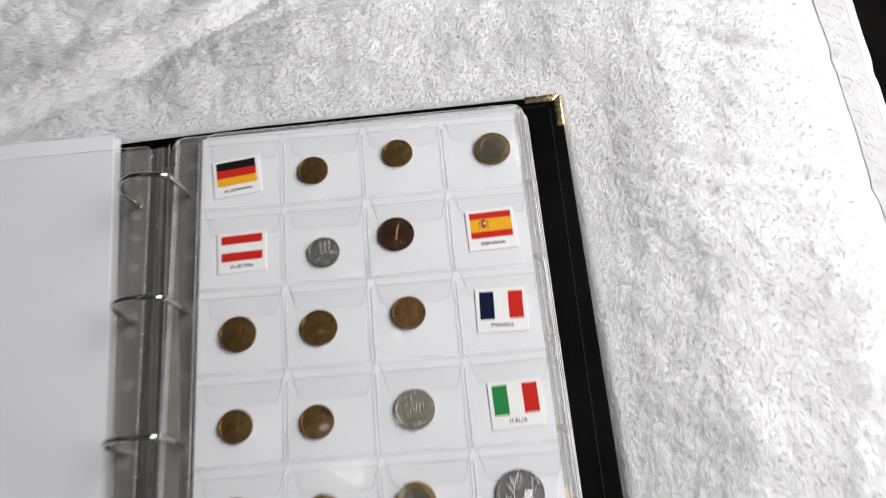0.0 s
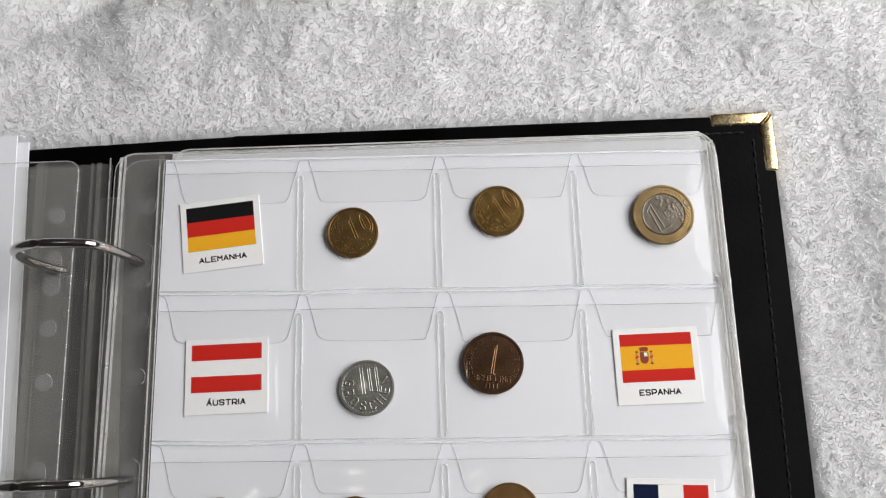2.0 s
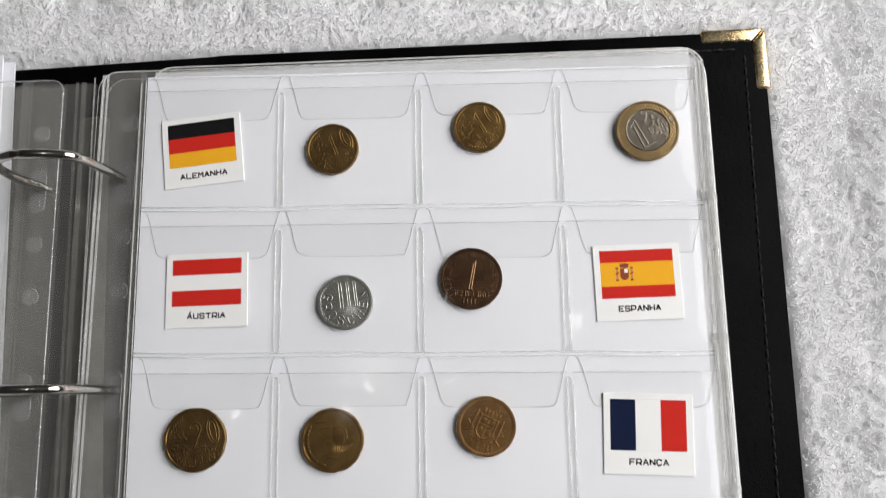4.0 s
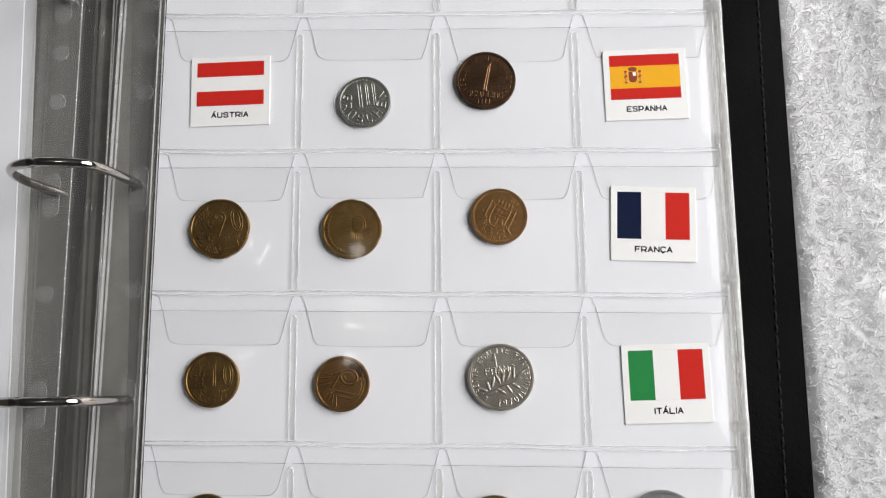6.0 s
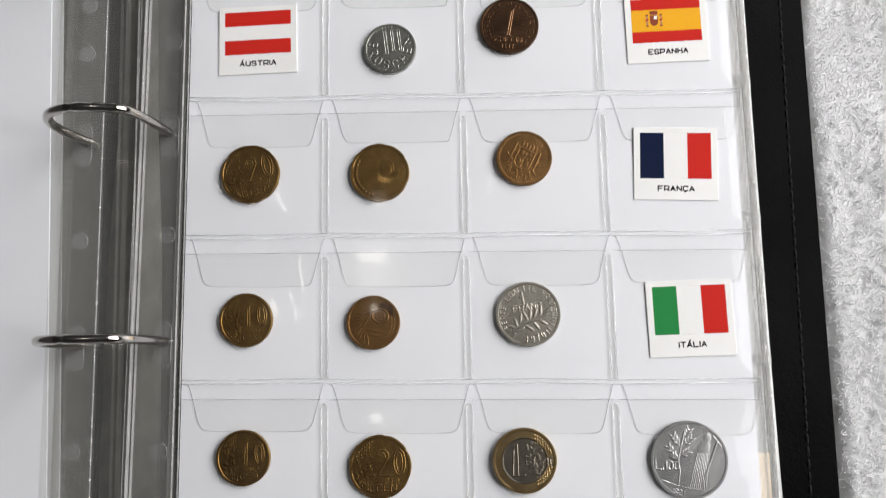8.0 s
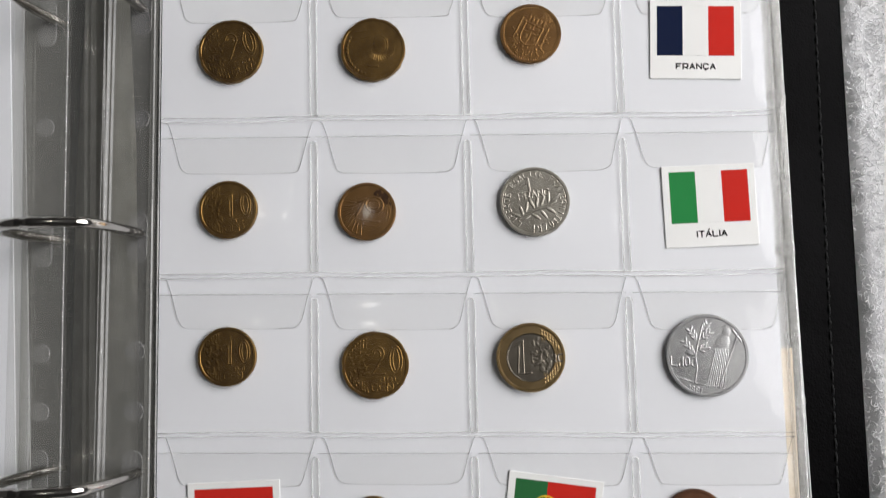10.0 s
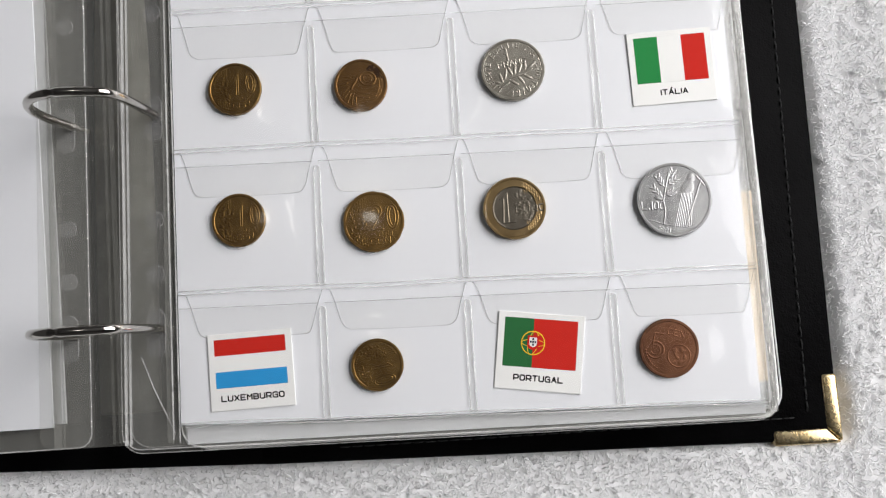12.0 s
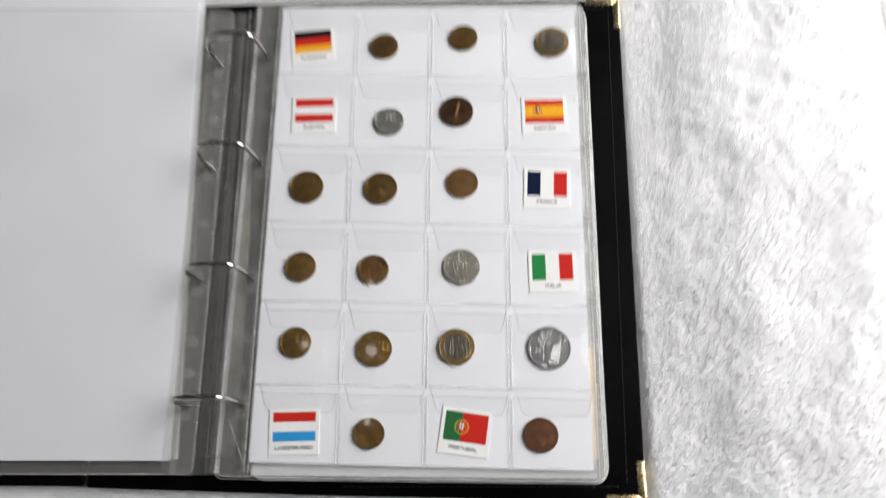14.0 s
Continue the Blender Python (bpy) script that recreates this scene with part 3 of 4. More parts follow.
RING = [(0.0004, 0.0178), (0.0000, 0.034), (-0.0012, 0.0465), (-0.0030, 0.0580), (-0.0058, 0.0632), (-0.0115, 0.0655), (-0.0205, 0.0668), (-0.0275, 0.0650), (-0.0335, 0.0600),
        (-0.0372, 0.0520), (-0.0380, 0.0430), (-0.0366, 0.0330), (-0.0345, 0.0240), (-0.0328, 0.0176)]
for k, y in enumerate((0.12, 0.04, -0.04, -0.12)):
    line = smooth_line([(x, y, z) for x, z in RING], 6)
    rad = [0.00172 - (0.0005 if abs(p.x + 0.0215) < 0.0004 and p.z > 0.06 else 0) for p in line]
    ring = part("ring", tube(bmesh.new(), line, rad, 14), CHROME, album, "round chromed steel binder ring", True)

# ---- the coin sheets ----
Z_PAGE = 0.0345


def page_xy(u, v):
    """Plan place on the top sheet: u across its four columns, v down its six rows."""
    cols = (0.0, 0.2533, 0.504, 0.7535, 1.0)
    k = min(int(u), 3)
    f = cols[k] + (cols[k + 1] - cols[k]) * (u - k)
    rows = (0.0, 0.170, 0.343, 0.513, 0.683, 0.850, 1.0)
    j = min(int(v), 5)
    g = rows[j] + (rows[j + 1] - rows[j]) * (v - j)
    x = (0.0087 + 0.2098 * f) * (1 - g) + (0.0068 + 0.2080 * f) * g
    y = (0.1603 - 0.0053 * f) * (1 - g) + (-0.1550 - 0.0050 * f) * g
    return x, y


# coins: column, row, place, diameter and how high the film is held up over them
COINS = {"12": (0.0816, 0.1274, 0.01975), "13": (0.1372, 0.1335, 0.01975), "14": (0.1991, 0.1292, 0.0230), "22": (0.0863, 0.0691, 0.0200), "23": (0.1322, 0.0762, 0.0225),
         "31": (0.0325, 0.0218, 0.02245), "32": (0.0816, 0.0205, 0.02225), "33": (0.1357, 0.0239, 0.0208), "41": (0.0314, -0.0333, 0.01985), "42": (0.0784, -0.0355, 0.0197),
         "43": (0.1348, -0.0341, 0.0234), "51": (0.0309, -0.0826, 0.01965), "52": (0.0802, -0.0867, 0.02225), "53": (0.1314, -0.0856, 0.0226), "54": (0.1887, -0.0866, 0.0268),
         "62": (0.0785, -0.1382, 0.0187), "64": (0.1818, -0.1393, 0.0208)}
# cards: place, turn in degrees
CARDS = {"11": (0.0315, 0.1292, 5.0), "21": (0.0348, 0.0754, 0.4), "24": (0.1917, 0.0730, 0.3), "34": (0.1915, 0.0199, -2.8), "44": (0.1929, -0.0372, 0.6),
         "61": (0.0330, -0.1370, 1.3), "63": (0.1364, -0.1376, -8.2)}


def film_z(x, y):
    """Height of the soft pocket film: it sags between the seams and is held up by the coins."""
    wave = 0.00028 * noise.noise((x * 70, y * 70, 1.7)) + 0.00014 * noise.noise((x * 210, y * 150, 7.1))
    z = Z_PAGE + 0.0014
    for cx, cy, d in COINS.values():
        if abs(x - cx) < 0.03 and abs(y - cy) < 0.03:
            far = math.hypot(x - cx, y - cy)
            taut = 1 - step(0.0, 0.011, far - d / 2)
            wave *= 1 - 0.75 * taut
            z += 0.0009 * taut + 0.0003 * max(1 - (2 * far / d) ** 2, 0)
    z += wave
    return z


def hole_outline(x, y, half_len, r, steps=7):
    out = []
    for k in range(steps + 1):
        t = math.pi * k / steps
        out.append((x + r * math.cos(t), y + half_len + r * math.sin(t)))
    for k in range(steps + 1):
        t = math.pi + math.pi * k / steps
        out.append((x + r * math.cos(t), y - half_len + r * math.sin(t)))
    return out


HOLES = [(0.1185, 0.0055), (0.097, 0.0), (0.0765, 0.0), (0.0385, 0.0055), (0.0, 0.0), (-0.0415, 0.0055), (-0.080, 0.0), (-0.1215, 0.0055), (0.142, 0.0), (-0.100, 0.0)]


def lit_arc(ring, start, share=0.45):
    """A fixed stretch of a hole's rim, modelled as a pale line for its highlight."""
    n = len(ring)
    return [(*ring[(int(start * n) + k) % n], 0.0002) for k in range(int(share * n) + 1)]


def sleeve_film(parent, x0, x1, y0, y1, z, hole_x, mat=None, m=None):
    """The clear sleeve of a sheet, with its row of punched holes, modelled rim highlights and glare discs."""
    holes = [hole_outline(hole_x, y, h, 0.0033) for y, h in HOLES]
    sleeve = part("sleeve", sheet_mesh(rounded(x0, x1, y0, y1, 0.005), holes), mat or MARGIN, parent, "clear plastic margin with punched holes", m=m if m is not None else pose(0, 0, z))
    for ring in holes:
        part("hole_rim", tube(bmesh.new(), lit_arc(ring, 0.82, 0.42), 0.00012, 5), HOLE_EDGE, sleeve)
        # added disc that fills the hole with painted glare
        part("welded_patch", sheet_mesh([(hole_x + (x - hole_x) * 1.04 - 0.0002, y) for x, y in ring]), HOLE_GLARE, sleeve, m=pose(0, 0, -0.0003))
    rim = rounded(x0 + 0.0002, x1 - 0.0002, y0 + 0.0002, y1 - 0.0002, 0.005)
    part("sleeve_rim", tube(bmesh.new(), [(x, y, 0) for x, y in rim], 0.00028, 5, True), WELD, sleeve, smooth=True)
    return sleeve


# sheets lying below the top one
rnd = random.Random(12)
for k in range(7):
    z = 0.0222 + 0.0016 * k
    lower = thing("coin_sheet", "clear plastic coin sheet with white paper, filed in the ring binder", "coin sheet", "sheets in the binder", m=pose(rnd.uniform(-0.0006, 0.0006), 0, z, 0, 0, (-0.05 if k == 3 else -0.55 - 0.1 * rnd.random())))
    right = 0.2218 + 0.0022 * (6 - k) / 6 + rnd.uniform(-0.0008, 0.0008)
    y0, y1 = -0.1638 + rnd.uniform(-0.0012, 0.0012), 0.1648 + rnd.uniform(-0.0008, 0.0008)
    wide = right - (0.0036 if k >= 5 else 0.0028) - rnd.uniform(0, 0.0014)
    part("paper", box(bmesh.new(), 0.0095 + rnd.uniform(-0.002, 0.001), wide, -0.1585 - 0.0006 * k, 0.1657 if k == 3 else 0.1630, -0.0011, -0.0002, 0.0001, 1), PAPER, lower)
    left = -0.0125 - 0.0004 * k if k in (2, 5) else 0.0075
    me = sheet_mesh(rounded(left, right, y0, y1, 0.0075), [hole_outline(0, y, 0.0, 0.0020) for y in (0.12, 0.04, -0.04, -0.12)] if left < 0 else ())
    part("sleeve", me, SLEEVE, lower)
    part("sleeve_rim", tube(bmesh.new(), [(x, y, -0.0003) for x, y in rounded(left, right, y0, y1, 0.0075)], 0.00030 if left > 0 else 0.00020, 6, True), EDGE if left > 0 else WELD, lower, smooth=True)
    if left < 0:
        slip = rnd.uniform(0.0006, 0.0014)
        for y, h in HOLES:
            # highlight on the slipped hole's rim, built as a pale arc
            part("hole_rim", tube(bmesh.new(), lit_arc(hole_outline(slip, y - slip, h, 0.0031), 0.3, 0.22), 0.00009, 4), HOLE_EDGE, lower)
    for v in range(1, 6):
        yy = 0.1603 - 0.0526 * v
        part("seam", box(bmesh.new(), 0.205, right + 0.0004, yy - 0.0016, yy + 0.0016, -0.0008, 0.0004, 0.0003, 1), WELD, lower)

top = thing("coin_sheet", "clear plastic sheet of twenty-four coin pockets over white paper", "coin sheet", "sheets in the binder")
corners = [page_xy(0, 6), (page_xy(3.95, 6)[0], page_xy(3.95, 6)[1]), page_xy(3.95, 0), page_xy(0, 0)]
part("paper", prism(bmesh.new(), corners, Z_PAGE - 0.0010, Z_PAGE), PAPER, top, "plain white backing paper")
part("cream_slip", prism(bmesh.new(), [(0.2105, -0.1530), (0.2158, -0.1530), (0.2172, -0.0850), (0.2105, -0.0850)], Z_PAGE - 0.0013, Z_PAGE - 0.0011), CREAM, top, "cream paper slip")
tilted = pose(0, 0, Z_PAGE - 0.00105, 0, 0, -0.75)
sleeve_film(top, -0.0118, 0.2205, -0.1630, 0.1638, 0, 0.0, m=tilted)
# the paper's bright left edge fold
a, b = page_xy(0, 0), page_xy(0, 6)
part("fold", tube(bmesh.new(), [(a[0] - 0.0006, a[1] - 0.001, Z_PAGE), (b[0] - 0.0006, b[1] - 0.006, Z_PAGE)], 0.00028, 6), WELD, top)
part("fold", tube(bmesh.new(), [(a[0] - 0.0026, a[1] - 0.002, Z_PAGE - 0.0004), (b[0] - 0.0030, b[1] - 0.005, Z_PAGE - 0.0004)], 0.0003, 6), WELD, top)
for dx, r in ((0.0022, 0.0005), (0.0040, 0.00035), (0.0053, 0.0005)):
    a, b = page_xy(4, 0), page_xy(4, 6)
    part("fold", tube(bmesh.new(), [(a[0] + dx - 0.002, a[1], Z_PAGE - 0.0004 - dx * 0.3), (b[0] + dx - 0.002, b[1] - 0.004, Z_PAGE - 0.0004 - dx * 0.3)], r, 6), WELD, top, smooth=True)


for x, wide in ((-0.0118, 0.0012), (-0.0100, 0.0009), (0.0036, 0.0024)):
    part("fold", prism(bmesh.new(), [(x - 0.0022, -0.161), (x - 0.0022 + wide, -0.161), (x + 0.0020 + wide, 0.1625), (x + 0.0020, 0.1625)], Z_PAGE - 0.0007, Z_PAGE - 0.0006), SLEEVE if x > 0 else WELD, top)
part("crease", tube(bmesh.new(), [(-0.0072, -0.130, Z_PAGE - 0.0008), (-0.0030, -0.141, Z_PAGE - 0.0004), (0.0045, -0.158, Z_PAGE - 0.0006)], 0.0002, 5), HOLE_EDGE, top, smooth=True)


def pocket(c, r):
    """The clear front of one pocket, its tucked flap and the line of its mouth."""
    n = 22
    bm = bmesh.new()
    grid = []
    for j in range(n + 1):
        row = []
        for i in range(n + 1):
            x, y = page_xy(c + 0.008 + 0.984 * i / n, r + 0.11 + 0.88 * j / n)
            edge = min(i, n - i, n - j, 3) / 3
            row.append(bm.verts.new((x, y, Z_PAGE + 0.0004 + (film_z(x, y) - Z_PAGE - 0.0004) * edge)))
        grid.append(row)
    for a, b in zip(grid, grid[1:]):
        for i in range(n):
            bm.faces.new((a[i], b[i], b[i + 1], a[i + 1]))
    front = part("pocket", bm, FILM, top, smooth=True)
    wob = random.Random(c * 7 + r)
    # flap: a rounded tongue hanging from the seam above
    l0, l1 = 0.078 + wob.uniform(-0.012, 0.012), 0.19 + wob.uniform(-0.012, 0.012)
    r0, r1 = 0.972 + wob.uniform(-0.012, 0.012), 0.865 + wob.uniform(-0.012, 0.012)
    depth = 0.345 + wob.uniform(-0.012, 0.012)
    line = [(l0 - 0.045, 0.016), (l0 - 0.022, 0.028), (l0 - 0.006, 0.07), (l0 + 0.018, 0.15), (l0 + 0.046, 0.26), (l0 + 0.064, depth - 0.035), (l1 - 0.02, depth - 0.008), (l1 + 0.04, depth), ((l1 + r1) / 2, depth + 0.004),
            (r1 - 0.04, depth), (r1 + 0.02, depth - 0.008), (r0 - 0.064, depth - 0.035), (r0 - 0.046, 0.26), (r0 - 0.018, 0.15), (r0 + 0.006, 0.07), (r0 + 0.018, 0.028), (r0 + 0.03, 0.016)]
    line = [(p.x, p.y) for p in smooth_line([(u, v, 0) for u, v in line], 3)]
    pts = []
    for u, v in line:
        x, y = page_xy(c + u, r + v)
        pts.append((x, y, Z_PAGE + 0.00025))
    bm = bmesh.new()
    half = len(pts) // 2
    rows = []
    for k in range(half + 1):
        a, b = Vector(pts[k]), Vector(pts[-1 - k])
        rows.append([a.lerp(b, s / 8) for s in range(9)])
    vr = [[bm.verts.new((p.x, p.y, Z_PAGE + 0.00022)) for p in row] for row in rows[:-1]]
    for a, b in zip(vr, vr[1:]):
        for s in range(8):
            bm.faces.new((a[s], b[s], b[s + 1], a[s + 1]))
    flap = part("flap", bm, FLAP, top, smooth=True)
    low_u = [abs(u - 0.5) for u, v in line]
    part("flap_edge", tube(bmesh.new(), pts, [0.00004 + 0.00006 * step(0.22, 0.40, d) for d in low_u], 5), FLAP_EDGE, flap)
    mouth = []
    for k in range(9):
        x, y = page_xy(c + 0.02 + 0.96 * k / 8, r + 0.122)
        mouth.append((x, y, film_z(x, y) + 0.0001))
    part("mouth_line", tube(bmesh.new(), mouth, 0.00009, 4), FLAP_EDGE, front)


FLAP_EDGE = film("flap_edge_film", 0.32, tone=0.45, rough=0.2, clear=0.85)
for r in range(6):
    for c in range(4):
        pocket(c, r)
# welded seams: doubled lines between columns and rows
for c in range(1, 4):
    for r in range(6):
        ends = [page_xy(c + s, r + v) for s, v in ((-0.021, 0.985), (-0.021, 0.5), (-0.021, 0.175), (-0.016, 0.158), (-0.006, 0.150), (0.006, 0.150), (0.016, 0.158), (0.023, 0.175), (0.023, 0.5), (0.023, 0.985))]
        part("seam", tube(bmesh.new(), [(x, y, Z_PAGE + 0.0006) for x, y in ends], 0.00021, 6), WELD, top, smooth=True)
        a, b, d, e = page_xy(c - 0.014, r + 0.99), page_xy(c + 0.016, r + 0.99), page_xy(c + 0.016, r + 0.16), page_xy(c - 0.014, r + 0.16)
        part("seam_web", prism(bmesh.new(), [a, b, d, e], Z_PAGE + 0.00035, Z_PAGE + 0.0004), FILM, top)
for r in range(0, 7):
    for s in ((-0.014, 0.012) if r else (0.02,)):
        pts = [page_xy(u, r + s) for u in (0.0, 0.5, 1, 1.5, 2, 2.5, 3, 3.5, 3.999)]
        part("seam", tube(bmesh.new(), [(x, y + 0.0003 * math.sin(k * 2.1 + r), Z_PAGE + 0.0006) for k, (x, y) in enumerate(pts)], 0.00024, 6), WELD, top, smooth=True)

# sheets turned over to the front cover, rising gently away from the rings
LEFT_TURN = Matrix.Translation((-0.045, 0, 0)) @ Matrix.Rotation(radians(1.5), 4, "Y") @ Matrix.Translation((0.045, 0, 0))
for k, z in enumerate((0.0205, 0.0235, 0.0262)):
    turned = thing("coin_sheet", "blank white sheet in a clear sleeve, turned over in the binder", "coin sheet", "sheets in the binder", m=Matrix.Translation((0, 0, z)) @ LEFT_TURN)
    back_off = (0.004, -0.0035, 0.0)[k]
    part("paper", prism(bmesh.new(), [(-0.255, -0.1535 + 0.3 * abs(back_off)), (-0.0440 - back_off, -0.1535 + 0.3 * abs(back_off)), (-0.0560 - back_off, 0.1765 - 0.5 * abs(back_off)), (-0.255, 0.1765 - 0.5 * abs(back_off))], -0.0009, -0.0001), PAPER, turned, "blank white paper")
    if k == 2:
        sleeve_film(turned, -0.262, -0.0295, -0.1615, 0.1650, 0, -0.0372, FILM, m=pose(0, 0, 0.0003))
        # extra milky strip for the grey that a stack of film reflects
        strip = rounded(-0.0490, -0.0297, -0.1610, 0.1645, 0.004)
        part("margin", sheet_mesh(strip, [hole_outline(-0.0370, y, 0.0, 0.0022) for y in (0.12, 0.04, -0.04, -0.12)]), TURNED, turned, "milky strip added over the clear margin", m=pose(0, 0, 0.0001))
    else:
        me = sheet_mesh(rounded(-0.262, -0.0172 if k else -0.0312, -0.1620, 0.1640, 0.0015), [hole_outline(-0.0370, y, 0.0, 0.0022) for y in (0.12, 0.04, -0.04, -0.12)])
        part("sleeve", me, TURNED, turned, m=pose(0, 0, 0.0003))
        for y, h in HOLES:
            # pale arc built in as the rim's highlight
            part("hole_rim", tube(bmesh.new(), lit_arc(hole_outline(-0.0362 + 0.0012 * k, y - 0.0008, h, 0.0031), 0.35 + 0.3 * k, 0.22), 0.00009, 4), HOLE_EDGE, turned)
    if k:
        for x, wide in ((-0.0450, 0.0030), (-0.0415, 0.0008)) if k == 2 else ((-0.0245, 0.0012), (-0.0222, 0.0020)):
            part("fold", prism(bmesh.new(), [(x + 0.0015, -0.161), (x + 0.0015 + wide, -0.161), (x - 0.0015 + wide, 0.1645), (x - 0.0015, 0.1645)], 0.0005, 0.0006), SLEEVE, turned)
    if k == 1:
        part("fold", tube(bmesh.new(), [(-0.0180, 0.1660, 0.0012), (-0.0168, 0.0, 0.0016), (-0.0160, -0.1620, 0.0012)], 0.0004, 6), WELD, turned, "bright rolled edge", True)


# ---- coins ----
def disc(bm, r, h, rim=0.0009, lift=0.00018, seg=64, notches=0, inner=0.0):
    """A struck coin blank: bevelled edge, raised rim and a flat field."""
    prof = [(inner, 0), (r - 0.0003, 0), (r, 0.0003), (r, h - 0.0003), (r - 0.00025, h), (r - rim, h), (r - rim - 0.0002, h - lift), (inner, h - lift)]
    rings = []
    for pr, pz in prof:
        if pr == 0:
            rings.append([bm.verts.new((0, 0, pz))])
            continue
        row = []
        for k in range(seg):
            t = 2 * math.pi * k / seg
            cut = 0.0
            if notches and pr > r - rim - 0.0001:
                ph = (t * notches / (2 * math.pi)) % 1.0
                cut = 0.00024 * math.exp(-((ph - 0.5) / 0.09) ** 2)
            row.append(bm.verts.new(((pr - cut) * math.cos(t), (pr - cut) * math.sin(t), pz)))
        rings.append(row)
    for a, b in zip(rings, rings[1:]):
        for k in range(seg):
            j = (k + 1) % seg
            if len(a) == 1:
                bm.faces.new((a[0], b[j], b[k]))
            elif len(b) == 1:
                bm.faces.new((a[k], a[j], b[0]))
            else:
                bm.faces.new((a[k], a[j], b[j], b[k]))
    return bm


def strike(coin, name, r, z, mat, marks, label="", turn=0.0):
    """Struck relief on a coin's field. Marks, in radii: ("line", points, half width, height) or ("oval", x, y, rx, ry, turn, height)."""
    size = 0.00011
    n = int(2 * r / size) + 1
    axis = np.linspace(-r, r, n)
    gx, gy = np.meshgrid(axis, axis)
    up = np.zeros((n, n))

    def window(x0, x1, y0, y1):
        i0, i1 = (max(int((v * r + r) / (2 * r) * (n - 1)) - 2, 0) for v in (x0, x1))
        j0, j1 = (max(int((v * r + r) / (2 * r) * (n - 1)) - 2, 0) for v in (y0, y1))
        return slice(j0, j1 + 5), slice(i0, i1 + 5)

    worn = 0.4 if mat in (ORANGE, COPPER) else 0.5 if mat in (GOLD, NICKEL) else 0.7
    for mark in marks:
        if mark[0] == "line":
            pts, half, height = mark[1:]
            height *= worn
            for (ax, ay), (bx, by) in zip(pts, pts[1:]):
                w = window(min(ax, bx) - half, max(ax, bx) + half, min(ay, by) - half, max(ay, by) + half)
                x, y = gx[w] / r, gy[w] / r
                dx, dy = bx - ax, by - ay
                t = np.clip(((x - ax) * dx + (y - ay) * dy) / max(dx * dx + dy * dy, 1e-9), 0, 1)
                d = np.hypot(x - ax - t * dx, y - ay - t * dy)
                soft = min(half, 0.00020 / r)
                up[w] = np.maximum(up[w], height * np_step(0, 1, (half - d) / soft))
        else:
            cx, cy, rx, ry, a, height = mark[1:]
            height *= worn
            big = max(rx, ry)
            w = window(cx - big, cx + big, cy - big, cy + big)
            x, y = gx[w] / r - cx, gy[w] / r - cy
            u, v = (x * math.cos(a) + y * math.sin(a)) / rx, (y * math.cos(a) - x * math.sin(a)) / ry
            up[w] = np.maximum(up[w], height * np.sqrt(np.clip(1 - u * u - v * v, 0, 1)))
    up[np.hypot(gx, gy) > r * 0.97] = 0
    high = up > 1e-6
    near = high.copy()
    for dj, di in ((0, 1), (0, -1), (1, 0), (-1, 0), (1, 1), (-1, -1), (1, -1), (-1, 1)):
        near |= np.roll(np.roll(high, dj, 0), di, 1)
    index = np.full((n, n), -1)
    index[near] = np.arange(near.sum())
    co = np.stack([gx[near], gy[near], np.where(high, z + up, z - 0.00003)[near]], 1)
    q = np.stack([index[:-1, :-1], index[:-1, 1:], index[1:, 1:], index[1:, :-1]], -1).reshape(-1, 4)
    touched = (high[:-1, :-1] | high[:-1, 1:] | high[1:, 1:] | high[1:, :-1]).ravel()
    me = bpy.data.meshes.new(name)
    me.from_pydata(co.tolist(), [], q[touched & (q.min(1) >= 0)].tolist())
    me.shade_smooth()
    return part(name, me, mat, coin, label, m=pose(0, 0, 0, 0, 0, turn))


def letters(text, x, y, size, half=0.022, height=0.00014, wide=0.95, slant=0.0, turn=0.0, gap=1.7):
    """Marks of a straight word, in radii."""
    c, s = math.cos(radians(turn)), math.sin(radians(turn))
    out = []
    for run in stroke_text(text, gap)[0]:
        pts = [((u * wide + v * slant) * size, v * size) for u, v in run]
        out.append(("line", [(x + u * c - v * s, y + u * s + v * c) for u, v in pts], half, height))
    return out


def round_letters(text, radius, size, centre, step_deg, half=0.018, height=0.00014, inward=False):
    """Marks of a word set round a circle; inward letters read along the lower edge."""
    out, n = [], len(text)
    for k, ch in enumerate(text):
        off = (k - (n - 1) / 2) * step_deg
        a = centre + off if inward else centre - off
        if ch != " ":
            out += letters(ch, radius * math.cos(radians(a)), radius * math.sin(radians(a)), size, half, height, 0.9, 0, a + 90 if inward else a - 90)
    return out


def arc(x, y, rx, ry, a0, a1, half, height, steps=14):
    return ("line", [(x + rx * math.cos(radians(a0 + (a1 - a0) * k / steps)), y + ry * math.sin(radians(a0 + (a1 - a0) * k / steps))) for k in range(steps + 1)], half, height)


def beads(count, radius, size, height=0.00014, a0=0.0, a1=360.0):
    return [("oval", radius * math.cos(a), radius * math.sin(a), size, size, 0, height) for a in (radians(a0 + (a1 - a0) * k / count) for k in range(count))]


def coin_at(key, label, turn, mat, height=0.0019, notches=0, rim=0.0009, lift_dir=0.0):
    x, y, d = COINS[key]
    coin = thing("coin", label, "coin", "coins in the sheet", m=pose(x, y, Z_PAGE + 0.0001, 0, 0, turn))
    part("blank", disc(bmesh.new(), d / 2, height, rim, notches=notches), mat, coin, smooth=False)
    coin.children[0].data.shade_smooth()
    edges = coin.children[0].data
    edges.set_sharp_from_angle(angle=radians(35))
    return coin, d / 2, height - 0.00018


